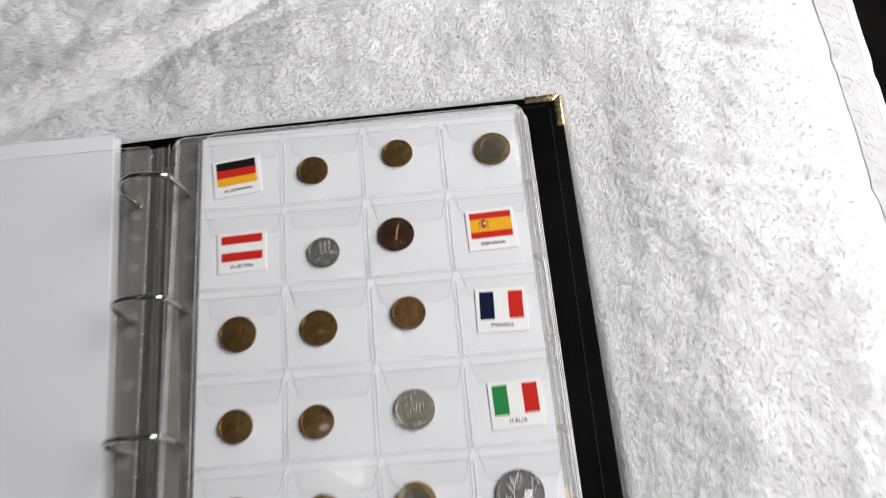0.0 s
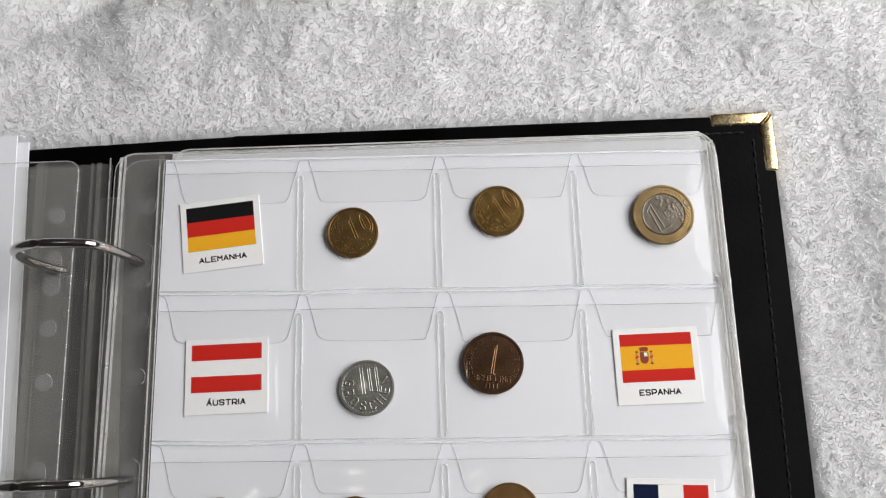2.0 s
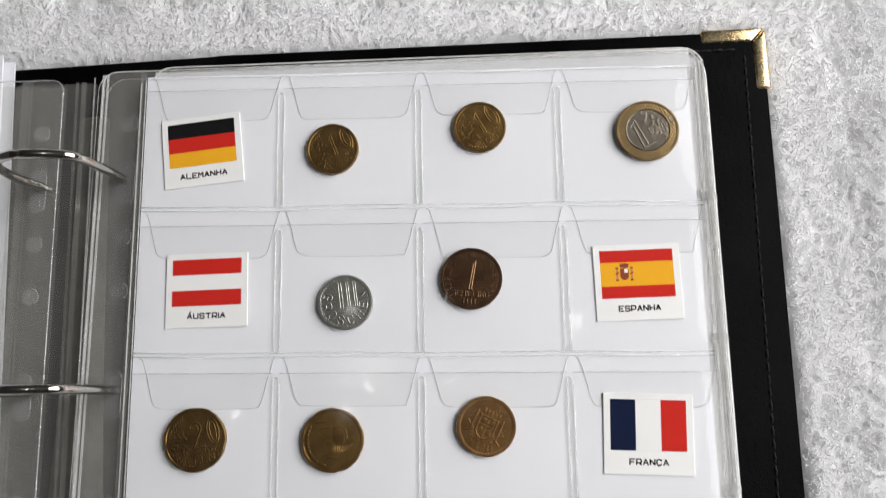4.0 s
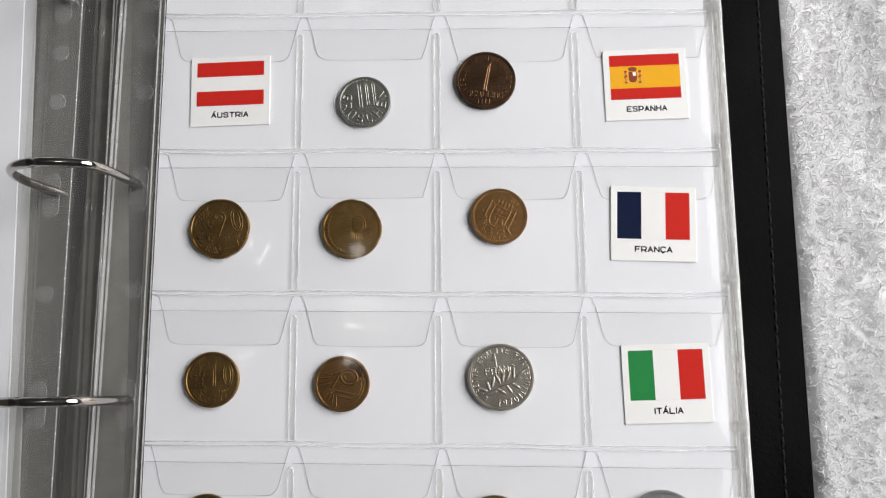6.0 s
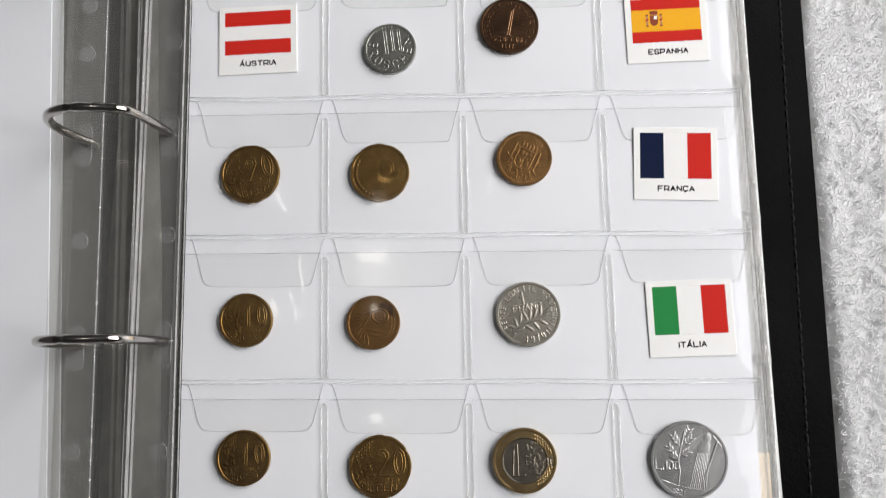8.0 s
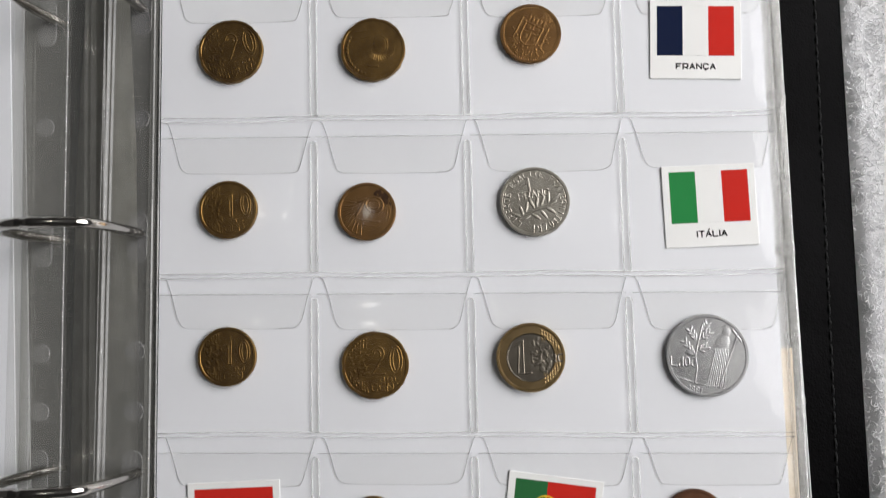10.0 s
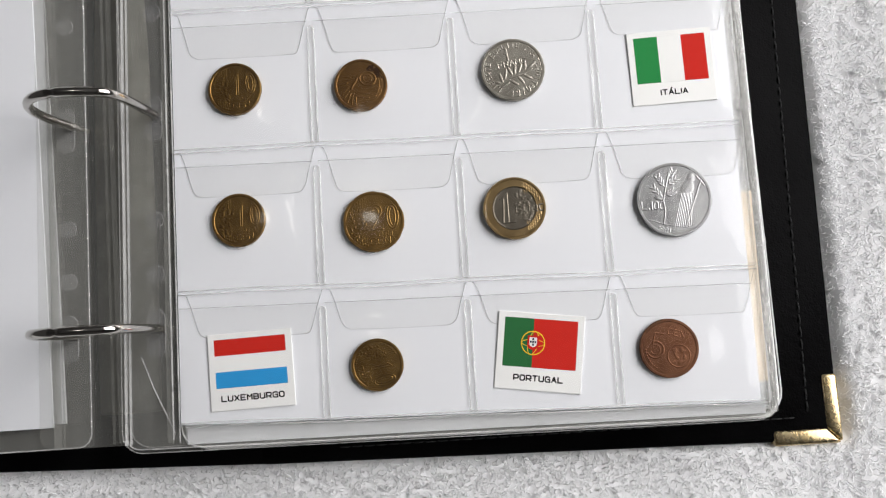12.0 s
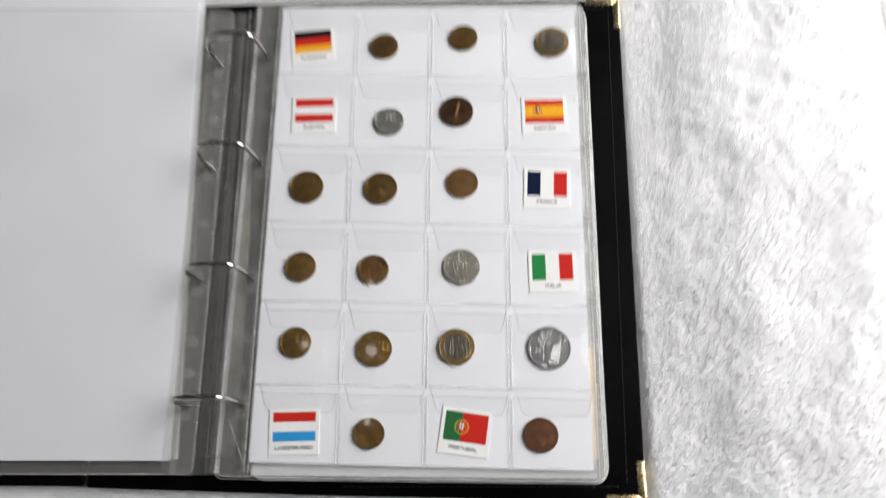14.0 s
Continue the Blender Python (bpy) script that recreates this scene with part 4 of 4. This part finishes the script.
def numeral_marks(digits, x, y, size):
    """Tall numerals with hollow, sharply edged strokes."""
    out, h = [], 0.00016
    for k, ch in enumerate(digits):
        cx = x + (k - (len(digits) - 1) / 2) * size * 0.62
        if ch == "0":
            out += [arc(cx + 0.03, y, 0.23 * size, 0.5 * size, 0, 360, 0.028, h, 30), arc(cx + 0.03, y, 0.12 * size, 0.38 * size, 0, 360, 0.024, h, 26)]
        elif ch == "1":
            out += [("line", [(cx - 0.10 * size, y + 0.30 * size), (cx + 0.09 * size, y + 0.50 * size), (cx + 0.03 * size, y - 0.5 * size)], 0.028, h),
                    ("line", [(cx - 0.03 * size, y + 0.28 * size), (cx - 0.08 * size, y - 0.5 * size), (cx + 0.03 * size, y - 0.5 * size)], 0.024, h)]
        elif ch == "2":
            out += [arc(cx, y + 0.26 * size, 0.22 * size, 0.24 * size, 165, -30, 0.03, h), ("line", [(cx + 0.19 * size, y + 0.15 * size), (cx - 0.22 * size, y - 0.5 * size), (cx + 0.24 * size, y - 0.5 * size)], 0.03, h),
                    arc(cx - 0.02, y + 0.24 * size, 0.12 * size, 0.14 * size, 165, -30, 0.024, h)]
    return out


def euro_common(coin, r, z, mat, seed, digits, size):
    """Numeral and words on the one side, a map with stars and lines on the other."""
    rnd = random.Random(seed)
    strike(coin, "numeral", r, z, mat, numeral_marks(digits, 0.34, 0.13, size), "raised numeral")
    strike(coin, "inscription", r, z, mat, letters("EURO", 0.36, -0.43, 0.13, 0.016) + letters("CENT", 0.30, -0.65, 0.21, 0.022, wide=1.15))
    marks = []
    for k in range(34):
        a, q = rnd.uniform(radians(125), radians(235)), rnd.uniform(0.30, 0.78)
        marks.append(("oval", q * math.cos(a), q * math.sin(a), rnd.uniform(0.03, 0.11), rnd.uniform(0.025, 0.06), rnd.uniform(0, 3), rnd.uniform(0.00008, 0.00018)))
    strike(coin, "map_relief", r, z, mat, marks)
    marks = []
    for k in range(7):
        x = -0.76 + k * 0.085
        half = math.sqrt(0.84 ** 2 - x * x)
        for s in (1, -1):
            marks += [("line", [(x, s * half), (x, s * half * 0.62)], 0.016, 0.0001), ("oval", x, s * half * 0.96, 0.034, 0.034, 0, 0.00018)]
    strike(coin, "star_lines", r, z, mat, marks)


c, r, z = coin_at("12", "ten cent brass-coloured coin, tarnished, in a clear pocket", 24, GOLD)
euro_common(c, r, z, GOLD, 1, "10", 0.86)
c, r, z = coin_at("13", "ten cent brass-coloured coin with bright worn relief", 32, GOLD)
euro_common(c, r, z, GOLD, 2, "10", 0.86)
c, r, z = coin_at("31", "scalloped twenty cent coin, darkly tarnished, in a clear pocket", 14, GOLD, notches=7)
euro_common(c, r, z, GOLD, 3, "20", 0.80)
c, r, z = coin_at("41", "ten cent coin, brown and tarnished, in a clear pocket", 4, GOLD)
euro_common(c, r, z, GOLD, 4, "10", 0.76)
c, r, z = coin_at("51", "ten cent brass-coloured coin in a clear pocket", 3, GOLD)
euro_common(c, r, z, GOLD, 5, "10", 0.76)
c, r, z = coin_at("52", "scalloped twenty cent brass-coloured coin, shining", 1, GOLD, notches=7)
euro_common(c, r, z, GOLD, 6, "20", 0.80)
c, r, z = coin_at("62", "ten cent coin, darkened brass, lying turned in a clear pocket", -78, GOLD)
euro_common(c, r, z, GOLD, 7, "10", 0.80)

# the other face of a scalloped coin: a plain oval relief in a ruff, with worn bars of lettering
c, r, z = coin_at("32", "scalloped brass-coloured coin with a worn oval relief", 0, GOLD, notches=7)
strike(c, "oval_relief", r, z, GOLD, [("oval", 0.22, 0.14, 0.20, 0.27, 0.1, 0.00022), arc(0.22, 0.12, 0.24, 0.31, -20, 130, 0.03, 0.00012)])
strike(c, "ruff", r, z, GOLD, [("line", [(0.22 + 0.27 * math.cos(a), 0.0 + 0.20 * math.sin(a)), (0.22 + 0.44 * math.cos(a + 0.1), 0.36 * math.sin(a + 0.1))], 0.02, 0.00018) for a in (radians(-170 + 11 * k) for k in range(17))])
strike(c, "star", r, z, GOLD, beads(12, 0.80, 0.05, 0.00018, 150, 260))
strike(c, "worn_lettering", r, z, GOLD, [("line", [(-0.50, 0.56), (-0.20, 0.60)], 0.04, 0.0001), ("line", [(-0.34, 0.38), (-0.06, 0.42)], 0.04, 0.0001), ("line", [(-0.12, -0.52), (0.14, -0.54)], 0.045, 0.00012)])


def bimetal(key, label, turn, seed):
    c, r, z = coin_at(key, label, turn, RING_GOLD, 0.00225, rim=0.0008)
    part("core", disc(bmesh.new(), r * 0.70, 0.00012, 0.0003, 0.00005), NICKEL, c, "silvery inner disc", m=pose(0, 0, z - 0.00002))
    zz = z + 0.00006
    strike(c, "numeral", r, zz, NICKEL, [("line", [(-0.44, 0.34), (-0.20, 0.50), (-0.23, -0.42)], 0.026, 0.0002), ("line", [(-0.33, 0.30), (-0.40, -0.44), (-0.02, -0.44)], 0.030, 0.0002)], "raised numeral")
    strike(c, "inscription", r, zz, NICKEL, letters("EURO", 0.50, -0.06, 0.20, 0.024, 0.00016, 1.3), "EURO")
    rnd = random.Random(seed)
    marks = []
    for k in range(40):
        a, q = rnd.uniform(radians(-55), radians(80)), rnd.uniform(0.12, 0.62)
        marks.append(("oval", q * math.cos(a), q * math.sin(a), rnd.uniform(0.03, 0.10), rnd.uniform(0.025, 0.06), rnd.uniform(0, 3), rnd.uniform(0.0001, 0.0002)))
    strike(c, "map_relief", r, zz, NICKEL, marks)
    marks = []
    for k in range(7):
        x = 0.36 + 0.075 * k
        half = math.sqrt(0.86 ** 2 - x * x)
        for s in (1, -1):
            marks += [("line", [(x, s * half), (x, s * max(half * 0.55, 0.18))], 0.016, 0.0001)]
            marks += [("oval", x, s * half * q, 0.032, 0.032, 0, 0.0002) for q in (0.96, 0.82, 0.68)]
    strike(c, "star_lines", r, z, RING_GOLD, marks)


bimetal("14", "one euro coin with gold-coloured ring and silvery core", 28, 11)
bimetal("53", "one euro coin with bright gold ring and silvery core", 2, 12)

c, r, z = coin_at("22", "ten groschen coin of dull grey aluminium in a clear pocket", 4, ALU)
strike(c, "numeral", r, z, ALU, [("line", [(x, 0.70), (x + 0.04, b)], 0.024, 0.00018) for x, b in ((-0.22, -0.20), (-0.12, -0.20), (0.06, -0.12), (0.14, -0.12), (0.32, -0.18), (0.40, -0.18))]
       + [("line", [(0.06, 0.68), (0.40, 0.68)], 0.02, 0.00016), ("line", [(0.08, -0.14), (0.44, -0.18)], 0.02, 0.00016)], "raised striped numeral")
strike(c, "inscription", r, z, ALU, round_letters("GROSCHEN", 0.66, 0.30, -92, 31, 0.03, 0.0002, True), "GROSCHEN set round the lower edge")
strike(c, "beaded_rim", r, z, ALU, beads(44, 0.885, 0.035))

c, r, z = coin_at("23", "one schilling coin of dark brown bronze in a clear pocket", -6, BRONZE)
strike(c, "numeral", r, z, BRONZE_HI, [("line", [(0.0, 0.44), (0.10, 0.56), (0.02, -0.34)], 0.03, 0.0002), ("line", [(0.03, 0.46), (-0.06, -0.36), (0.05, -0.36)], 0.03, 0.0002)], "raised numeral")
strike(c, "inscription", r, z, BRONZE, round_letters("REPUBLIK OSTERREICH", 0.78, 0.15, 92, 13.2), "lettering round the upper edge")
strike(c, "inscription", r, z, BRONZE, letters("SCHILLING", 0.0, -0.50, 0.17, 0.02, 0.00016, 1.0), "SCHILLING")
strike(c, "worn_date", r, z, BRONZE, [("line", [(-0.2 + 0.12 * k, -0.68), (-0.2 + 0.12 * k, -0.80)], 0.03, 0.00014) for k in range(4)])

c, r, z = coin_at("33", "one peseta coin of worn golden bronze with a crest", -28, ORANGE)
rnd = random.Random(33)
marks = [("line", [(-0.30, 0.30), (-0.30, -0.22), (-0.17, -0.38), (0, -0.44), (0.17, -0.38), (0.30, -0.22), (0.30, 0.30), (-0.30, 0.30)], 0.03, 0.0002), ("line", [(0, 0.3), (0, -0.42)], 0.02, 0.00016), ("line", [(-0.3, 0), (0.3, 0)], 0.02, 0.00016)]
marks += [("oval", x, y, 0.08, 0.10, 0, 0.00016) for x, y in ((-0.16, 0.16), (0.16, 0.16), (-0.14, -0.16), (0.14, -0.16))]
marks += [("oval", (k - 2) * 0.13, 0.46, 0.055, 0.10, 0, 0.00018) for k in range(5)]
for s in (-1, 1):
    marks += [("line", [(s * 0.48, -0.35), (s * 0.46, 0.38)], 0.035, 0.00018), ("line", [(s * 0.64, -0.05), (s * 0.36, -0.24), (s * 0.64, -0.40)], 0.03, 0.00018)]
marks += [("oval", 0.66 * q * math.cos(a), 0.66 * q * math.sin(a), rnd.uniform(0.02, 0.07), rnd.uniform(0.02, 0.04), rnd.uniform(0, 3), 0.00014) for q, a in ((math.sqrt(rnd.random()), rnd.uniform(0, 6.28)) for k in range(60))]
strike(c, "crest", r, z, ORANGE, marks)
strike(c, "inscription", r, z, ORANGE, round_letters("UNA", 0.74, 0.15, 60, 15, 0.02), "UNA set round the upper edge")
strike(c, "inscription", r, z, ORANGE, round_letters("PESETA", 0.74, 0.15, -82, 13, 0.02, 0.00016, True), "PESETA set round the lower edge")
strike(c, "beaded_rim", r, z, ORANGE, beads(72, 0.89, 0.03, 0.0003))

c, r, z = coin_at("42", "ten centimes coin of orange bronze with a dark stain", -18, ORANGE)
marks = [("line", [(-0.36, 0.24), (-0.16, 0.42), (-0.30, -0.22)], 0.045, 0.0002), arc(0.18, 0.30, 0.30, 0.26, 0, 360, 0.04, 0.0002, 30), arc(0.18, 0.30, 0.17, 0.14, 0, 360, 0.025, 0.00014, 24)]
strike(c, "numeral", r, z, ORANGE, marks, "raised numeral")
marks = []
for k in range(9):
    a = radians(170 + 13 * k)
    marks.append(("line", [(0.82 * math.cos(a), 0.82 * math.sin(a)), (0.50 * math.cos(a - 0.2), 0.50 * math.sin(a - 0.2))], 0.03, 0.00015))
marks += [arc(0, 0, q, q, -70, 40, 0.02, 0.00014) for q in (0.70, 0.80)]
strike(c, "leaf_relief", r, z, ORANGE, marks + [("line", [(-0.1, -0.30), (0.5, -0.24)], 0.05, 0.00012), ("line", [(0.0, -0.46), (0.44, -0.42)], 0.04, 0.00012)])
rnd = random.Random(21)
marks = []
for k in range(14):
    a, q = rnd.gauss(radians(52), 0.30), rnd.uniform(0.62, 0.84)
    marks.append(("oval", q * math.cos(a), q * math.sin(a), rnd.uniform(0.06, 0.13), rnd.uniform(0.04, 0.09), rnd.uniform(0, 3), 0.00003))
strike(c, "stain", r, z, BRONZE, marks, "dark tarnish stain")

c, r, z = coin_at("43", "one franc coin of grey nickel with lettering round its edge", 8, FRANC)
strike(c, "numeral", r, z, FRANC, letters("1", -0.12, 0.50, 0.34, 0.04, 0.0002, 1.1), "raised numeral")
strike(c, "inscription", r, z, FRANC, letters("FRANC", 0.0, 0.22, 0.17, 0.026, 0.00018, 1.15), "FRANC")
strike(c, "inscription", r, z, FRANC, round_letters("LIBERTE EGALITE FRATERNITE", 0.80, 0.15, 84, 11.2, 0.02, 0.00018), "LIBERTE EGALITE FRATERNITE round the edge")
strike(c, "date", r, z, FRANC, round_letters("1970", 0.78, 0.18, -84, 13, 0.022, 0.00018, True), "1970 at the lower edge")
marks = [("line", [(-0.55, -0.42), (-0.1, -0.26), (0.3, -0.22), (0.58, -0.10)], 0.03, 0.0002)]
for x, y, a in ((-0.42, -0.20, 100), (-0.26, -0.10, 70), (-0.10, -0.04, 110), (0.06, 0.0, 75), (0.22, 0.0, 60), (0.40, 0.06, 80), (-0.34, -0.44, 20), (-0.05, -0.42, -40), (0.18, -0.38, -60), (0.40, -0.32, -40), (0.60, 0.02, 30), (-0.58, -0.30, 150)):
    marks.append(("oval", x, y, 0.17, 0.045, radians(a), 0.00018))
strike(c, "branch", r, z, FRANC, marks, "raised olive branch")

c, r, z = coin_at("54", "large bright steel hundred lire coin with a raised tree", -3, STEEL, 0.0018)
strike(c, "numeral", r, z, STEEL, letters("L.100", -0.58, -0.16, 0.20, 0.026, 0.0002, 1.0), "L.100")
strike(c, "date", r, z, STEEL, letters("1981", -0.30, -0.82, 0.13, 0.018, 0.00016, 1.1, 0, -12), "1981")
rnd = random.Random(5)
marks = [("line", [(-0.30, -0.66), (-0.25, -0.30), (-0.29, -0.02), (-0.22, 0.32), (-0.12, 0.74)], 0.024, 0.00022)]
for x0, y0, x1, y1 in ((-0.28, -0.05, -0.55, 0.34), (-0.26, 0.08, -0.02, 0.22), (-0.22, 0.30, -0.42, 0.62), (-0.20, 0.36, 0.06, 0.56), (-0.27, 0.0, -0.44, 0.10), (-0.15, 0.55, 0.0, 0.78)):
    marks.append(("line", [(x0, y0), (x1, y1)], 0.016, 0.00018))
    way = math.atan2(y1 - y0, x1 - x0)
    for t in (0.45, 0.72, 1.0):
        for s in (-1, 1):
            marks.append(("oval", x0 + (x1 - x0) * t - s * 0.045 * math.sin(way), y0 + (y1 - y0) * t + s * 0.045 * math.cos(way), 0.080, 0.028, way + s * 0.6 + rnd.uniform(-0.2, 0.2), 0.0002))
strike(c, "tree_relief", r, z, STEEL, marks, "raised leafy tree")
marks = []
for k in range(9):
    x0, x1 = 0.20 + 0.038 * k, -0.02 + 0.052 * k
    marks.append(("line", [(x0, 0.16), ((x0 + x1) / 2 + 0.01, -0.25), (x1, -0.74)], 0.019, 0.00018))
marks += [("oval", 0.36, 0.30, 0.17, 0.24, -0.3, 0.00012), ("oval", 0.46, 0.58, 0.10, 0.12, 0, 0.00012), arc(0.48, 0.62, 0.15, 0.15, -20, 140, 0.02, 0.00016)]
strike(c, "column_relief", r, z, STEEL, marks, "raised fluted shape")
strike(c, "staff_relief", r, z, STEEL, [("line", [(0.76, 0.60), (0.28, -0.74)], 0.026, 0.00024), ("line", [(0.62, 0.62), (0.82, 0.36)], 0.03, 0.00018)])
strike(c, "ground_line", r, z, STEEL, [("line", [(-0.74, -0.52), (-0.28, -0.67), (0.40, -0.78)], 0.016, 0.00014)])

c, r, z = coin_at("64", "five cent copper coin, brown, in a clear pocket", -10, COPPER, 0.0017)
strike(c, "numeral", r, z, COPPER, [("line", [(-0.22, 0.46), (-0.52, 0.46), (-0.56, 0.10)], 0.03, 0.00016), arc(-0.46, -0.10, 0.28, 0.28, 110, -150, 0.035, 0.00018), arc(-0.46, -0.10, 0.16, 0.16, 110, -150, 0.024, 0.00014)], "raised numeral")
strike(c, "inscription", r, z, COPPER, letters("CENT", 0.30, 0.52, 0.20, 0.024, 0.00016, 1.1, 0, -8), "CENT")
rnd = random.Random(3)
marks = [arc(0.34, -0.22, 0.38, 0.38, 0, 360, 0.026, 0.00018, 30)] + beads(8, 0.80, 0.035, 0.00016, 190, 250)
marks += [("oval", 0.34 + rnd.uniform(-0.2, 0.2), -0.22 + rnd.uniform(-0.24, 0.24), rnd.uniform(0.05, 0.10), rnd.uniform(0.03, 0.07), rnd.uniform(0, 3), 0.00015) for k in range(12)]
strike(c, "globe_relief", r, z, COPPER, marks)


# ---- flag cards ----
FW, FH = 0.0259, 0.0173


def stripe(card, x0, x1, y0, y1, mat, level=0, label=""):
    z = 0.00096 + 0.00006 * level
    return part("stripe", box(bmesh.new(), x0 * FW, x1 * FW, y0 * FH + 0.0030, y1 * FH + 0.0030, z - 0.00006, z), mat, card, label)


def card_at(key, label, name, text_w):
    x, y, turn = CARDS[key]
    card = thing("flag_card", label, "card", "flag cards in the sheet", m=pose(x, y, Z_PAGE + 0.00012, 0.5, -0.6, turn) @ Matrix.Diagonal((1, 1, 0.65, 1)))
    part("card", box(bmesh.new(), -0.0153, 0.0153, -0.0137, 0.0137, 0, 0.0009, 0.00012, 1), CARD, card)
    lines, wide = stroke_text(name)
    bm = bmesh.new()
    for run in lines:
        for a, b in zip(run, run[1:]):
            p, q = Vector((a[0] * text_w / wide, a[1] * 0.0018, 0)), Vector((b[0] * text_w / wide, b[1] * 0.0018, 0))
            way = (q - p).normalized() * 0.00014
            tube(bm, [p - way, q + way], 0.00024, 6)
    for v in bm.verts:
        v.co.z *= 0.25
    me = finish("caption", bm, INK_BLACK)
    part("caption", me, INK_BLACK, card, "printed " + name, m=pose(0, -0.0094, 0.00092))
    part("outline", tube(bmesh.new(), [(sx * FW / 2, sy * FH / 2 + 0.0030, 0.0009) for sx, sy in ((-1, -1), (1, -1), (1, 1), (-1, 1))], 0.00004, 4, True), INK_BLACK, card)
    return card


def bands(card, *mats):
    n = len(mats)
    for k, mat in enumerate(mats):
        stripe(card, -0.5, 0.5, 0.5 - (k + 1) / n, 0.5 - k / n, mat)


def columns(card, *mats):
    n = len(mats)
    for k, mat in enumerate(mats):
        stripe(card, -0.5 + k / n, -0.5 + (k + 1) / n, -0.5, 0.5, mat)


c = card_at("11", "white card with a black, red and gold flag, captioned ALEMANHA", "ALEMANHA", 0.0178)
bands(c, INK_BLACK, INK_RED, INK_GOLD)
c = card_at("21", "white card with a red, white and red flag, captioned AUSTRIA", "ÁUSTRIA", 0.0140)
bands(c, INK_RED, INK_WHITE, INK_RED)
c = card_at("34", "white card with a blue, white and red flag, captioned FRANCA", "FRANÇA", 0.0130)
columns(c, INK_NAVY, INK_WHITE, INK_RED)
c = card_at("44", "white card with a green, white and red flag, captioned ITALIA", "ITÁLIA", 0.0096)
columns(c, INK_GREEN, INK_WHITE, INK_RED)
c = card_at("61", "white card with a red, white and light blue flag, captioned LUXEMBURGO", "LUXEMBURGO", 0.0225)
bands(c, INK_RED, INK_WHITE, INK_SKY)


def flat(points, z0, z1):
    area = sum(a[0] * b[1] - b[0] * a[1] for a, b in zip(points, points[1:] + points[:1]))
    return prism(bmesh.new(), points if area > 0 else points[::-1], z0, z1)


def shield(cx, cy, w, h):
    pts = [(cx - w / 2, cy + h / 2), (cx - w / 2, cy - h * 0.15)]
    pts += [(cx + w / 2 * math.cos(t), cy - h * 0.15 + h * 0.35 * math.sin(t)) for t in (math.pi + math.pi * k / 10 for k in range(11))]
    return pts + [(cx + w / 2, cy + h / 2)]


c = card_at("24", "white card with a red and yellow striped flag, captioned ESPANHA", "ESPANHA", 0.0145)
stripe(c, -0.5, 0.5, 0.25, 0.5, INK_RED)
stripe(c, -0.5, 0.5, -0.25, 0.25, INK_GOLD)
stripe(c, -0.5, 0.5, -0.5, -0.25, INK_RED)
ex, ey, z = -0.0045, 0.0033, 0.00096
part("arms", flat(shield(ex, ey - 0.0003, 0.0030, 0.0042), z, z + 0.00005), INK_BROWN, c, "small coat of arms")
part("arms", flat([(ex, ey + 0.0002), (ex + 0.0012, ey + 0.0002), (ex + 0.0012, ey + 0.0016), (ex, ey + 0.0016)], z + 0.00005, z + 0.00008), INK_WHITE, c)
part("crown", flat([(ex - 0.0013, ey + 0.0020), (ex + 0.0013, ey + 0.0020), (ex + 0.0017, ey + 0.0032), (ex + 0.0007, ey + 0.0036), (ex - 0.0007, ey + 0.0036), (ex - 0.0017, ey + 0.0032)], z, z + 0.00005), INK_BROWN, c)
for s in (-1, 1):
    px = ex + s * 0.0026
    part("pillar", flat([(px - 0.00035, ey - 0.0022), (px + 0.00035, ey - 0.0022), (px + 0.00035, ey + 0.0016), (px - 0.00035, ey + 0.0016)], z, z + 0.00005), INK_STONE, c)
    part("ribbon", flat([(px - 0.0006, ey - 0.0006), (px + 0.0006, ey), (px + 0.0006, ey + 0.0006), (px - 0.0006, ey)], z + 0.00005, z + 0.00009), INK_RED, c)
    for yy in (-0.0024, 0.0019):
        part("pillar_end", flat([(px - 0.0005, ey + yy - 0.0003), (px + 0.0005, ey + yy - 0.0003), (px + 0.0005, ey + yy + 0.0003), (px - 0.0005, ey + yy + 0.0003)], z + 0.00005, z + 0.00009), INK_BROWN, c)

c = card_at("63", "tilted white card with a green and red flag, captioned PORTUGAL", "PORTUGAL", 0.0172)
stripe(c, -0.5, -0.1, -0.5, 0.5, INK_DARKGREEN)
stripe(c, -0.1, 0.5, -0.5, 0.5, INK_RED)
ex, ey = -0.1 * FW, 0.0030
for a0, pts in ((0, [(math.cos(t), math.sin(t)) for t in (2 * math.pi * k / 36 for k in range(36))]),):
    part("sphere_ring", tube(bmesh.new(), [(ex + 0.0041 * x, ey + 0.0041 * y, z) for x, y in pts], 0.00022, 5, True), INK_YELLOW, c, "yellow ring of the emblem")
    part("sphere_band", tube(bmesh.new(), [(ex + 0.0040 * x, ey + 0.0012 * y, z) for x, y in pts], 0.00014, 5, True), INK_YELLOW, c)
    part("sphere_band", tube(bmesh.new(), [(ex + 0.0018 * x + 0.0006 * y, ey + 0.0040 * y, z) for x, y in pts], 0.00014, 5, True), INK_YELLOW, c)
part("shield", flat(shield(ex, ey + 0.0001, 0.0040, 0.0050), z + 0.0001, z + 0.0003), INK_RED, c, "red shield")
part("shield_field", flat(shield(ex, ey + 0.0003, 0.0027, 0.0034), z + 0.0003, z + 0.00035), INK_WHITE, c, "white inner shield")
for dx, dy in ((0, 0), (0, 0.001), (0, -0.001), (-0.0008, 0), (0.0008, 0)):
    part("small_shield", flat(shield(ex + dx, ey + 0.0004 + dy, 0.0006, 0.0008), z + 0.00035, z + 0.0004), INK_NAVY, c)
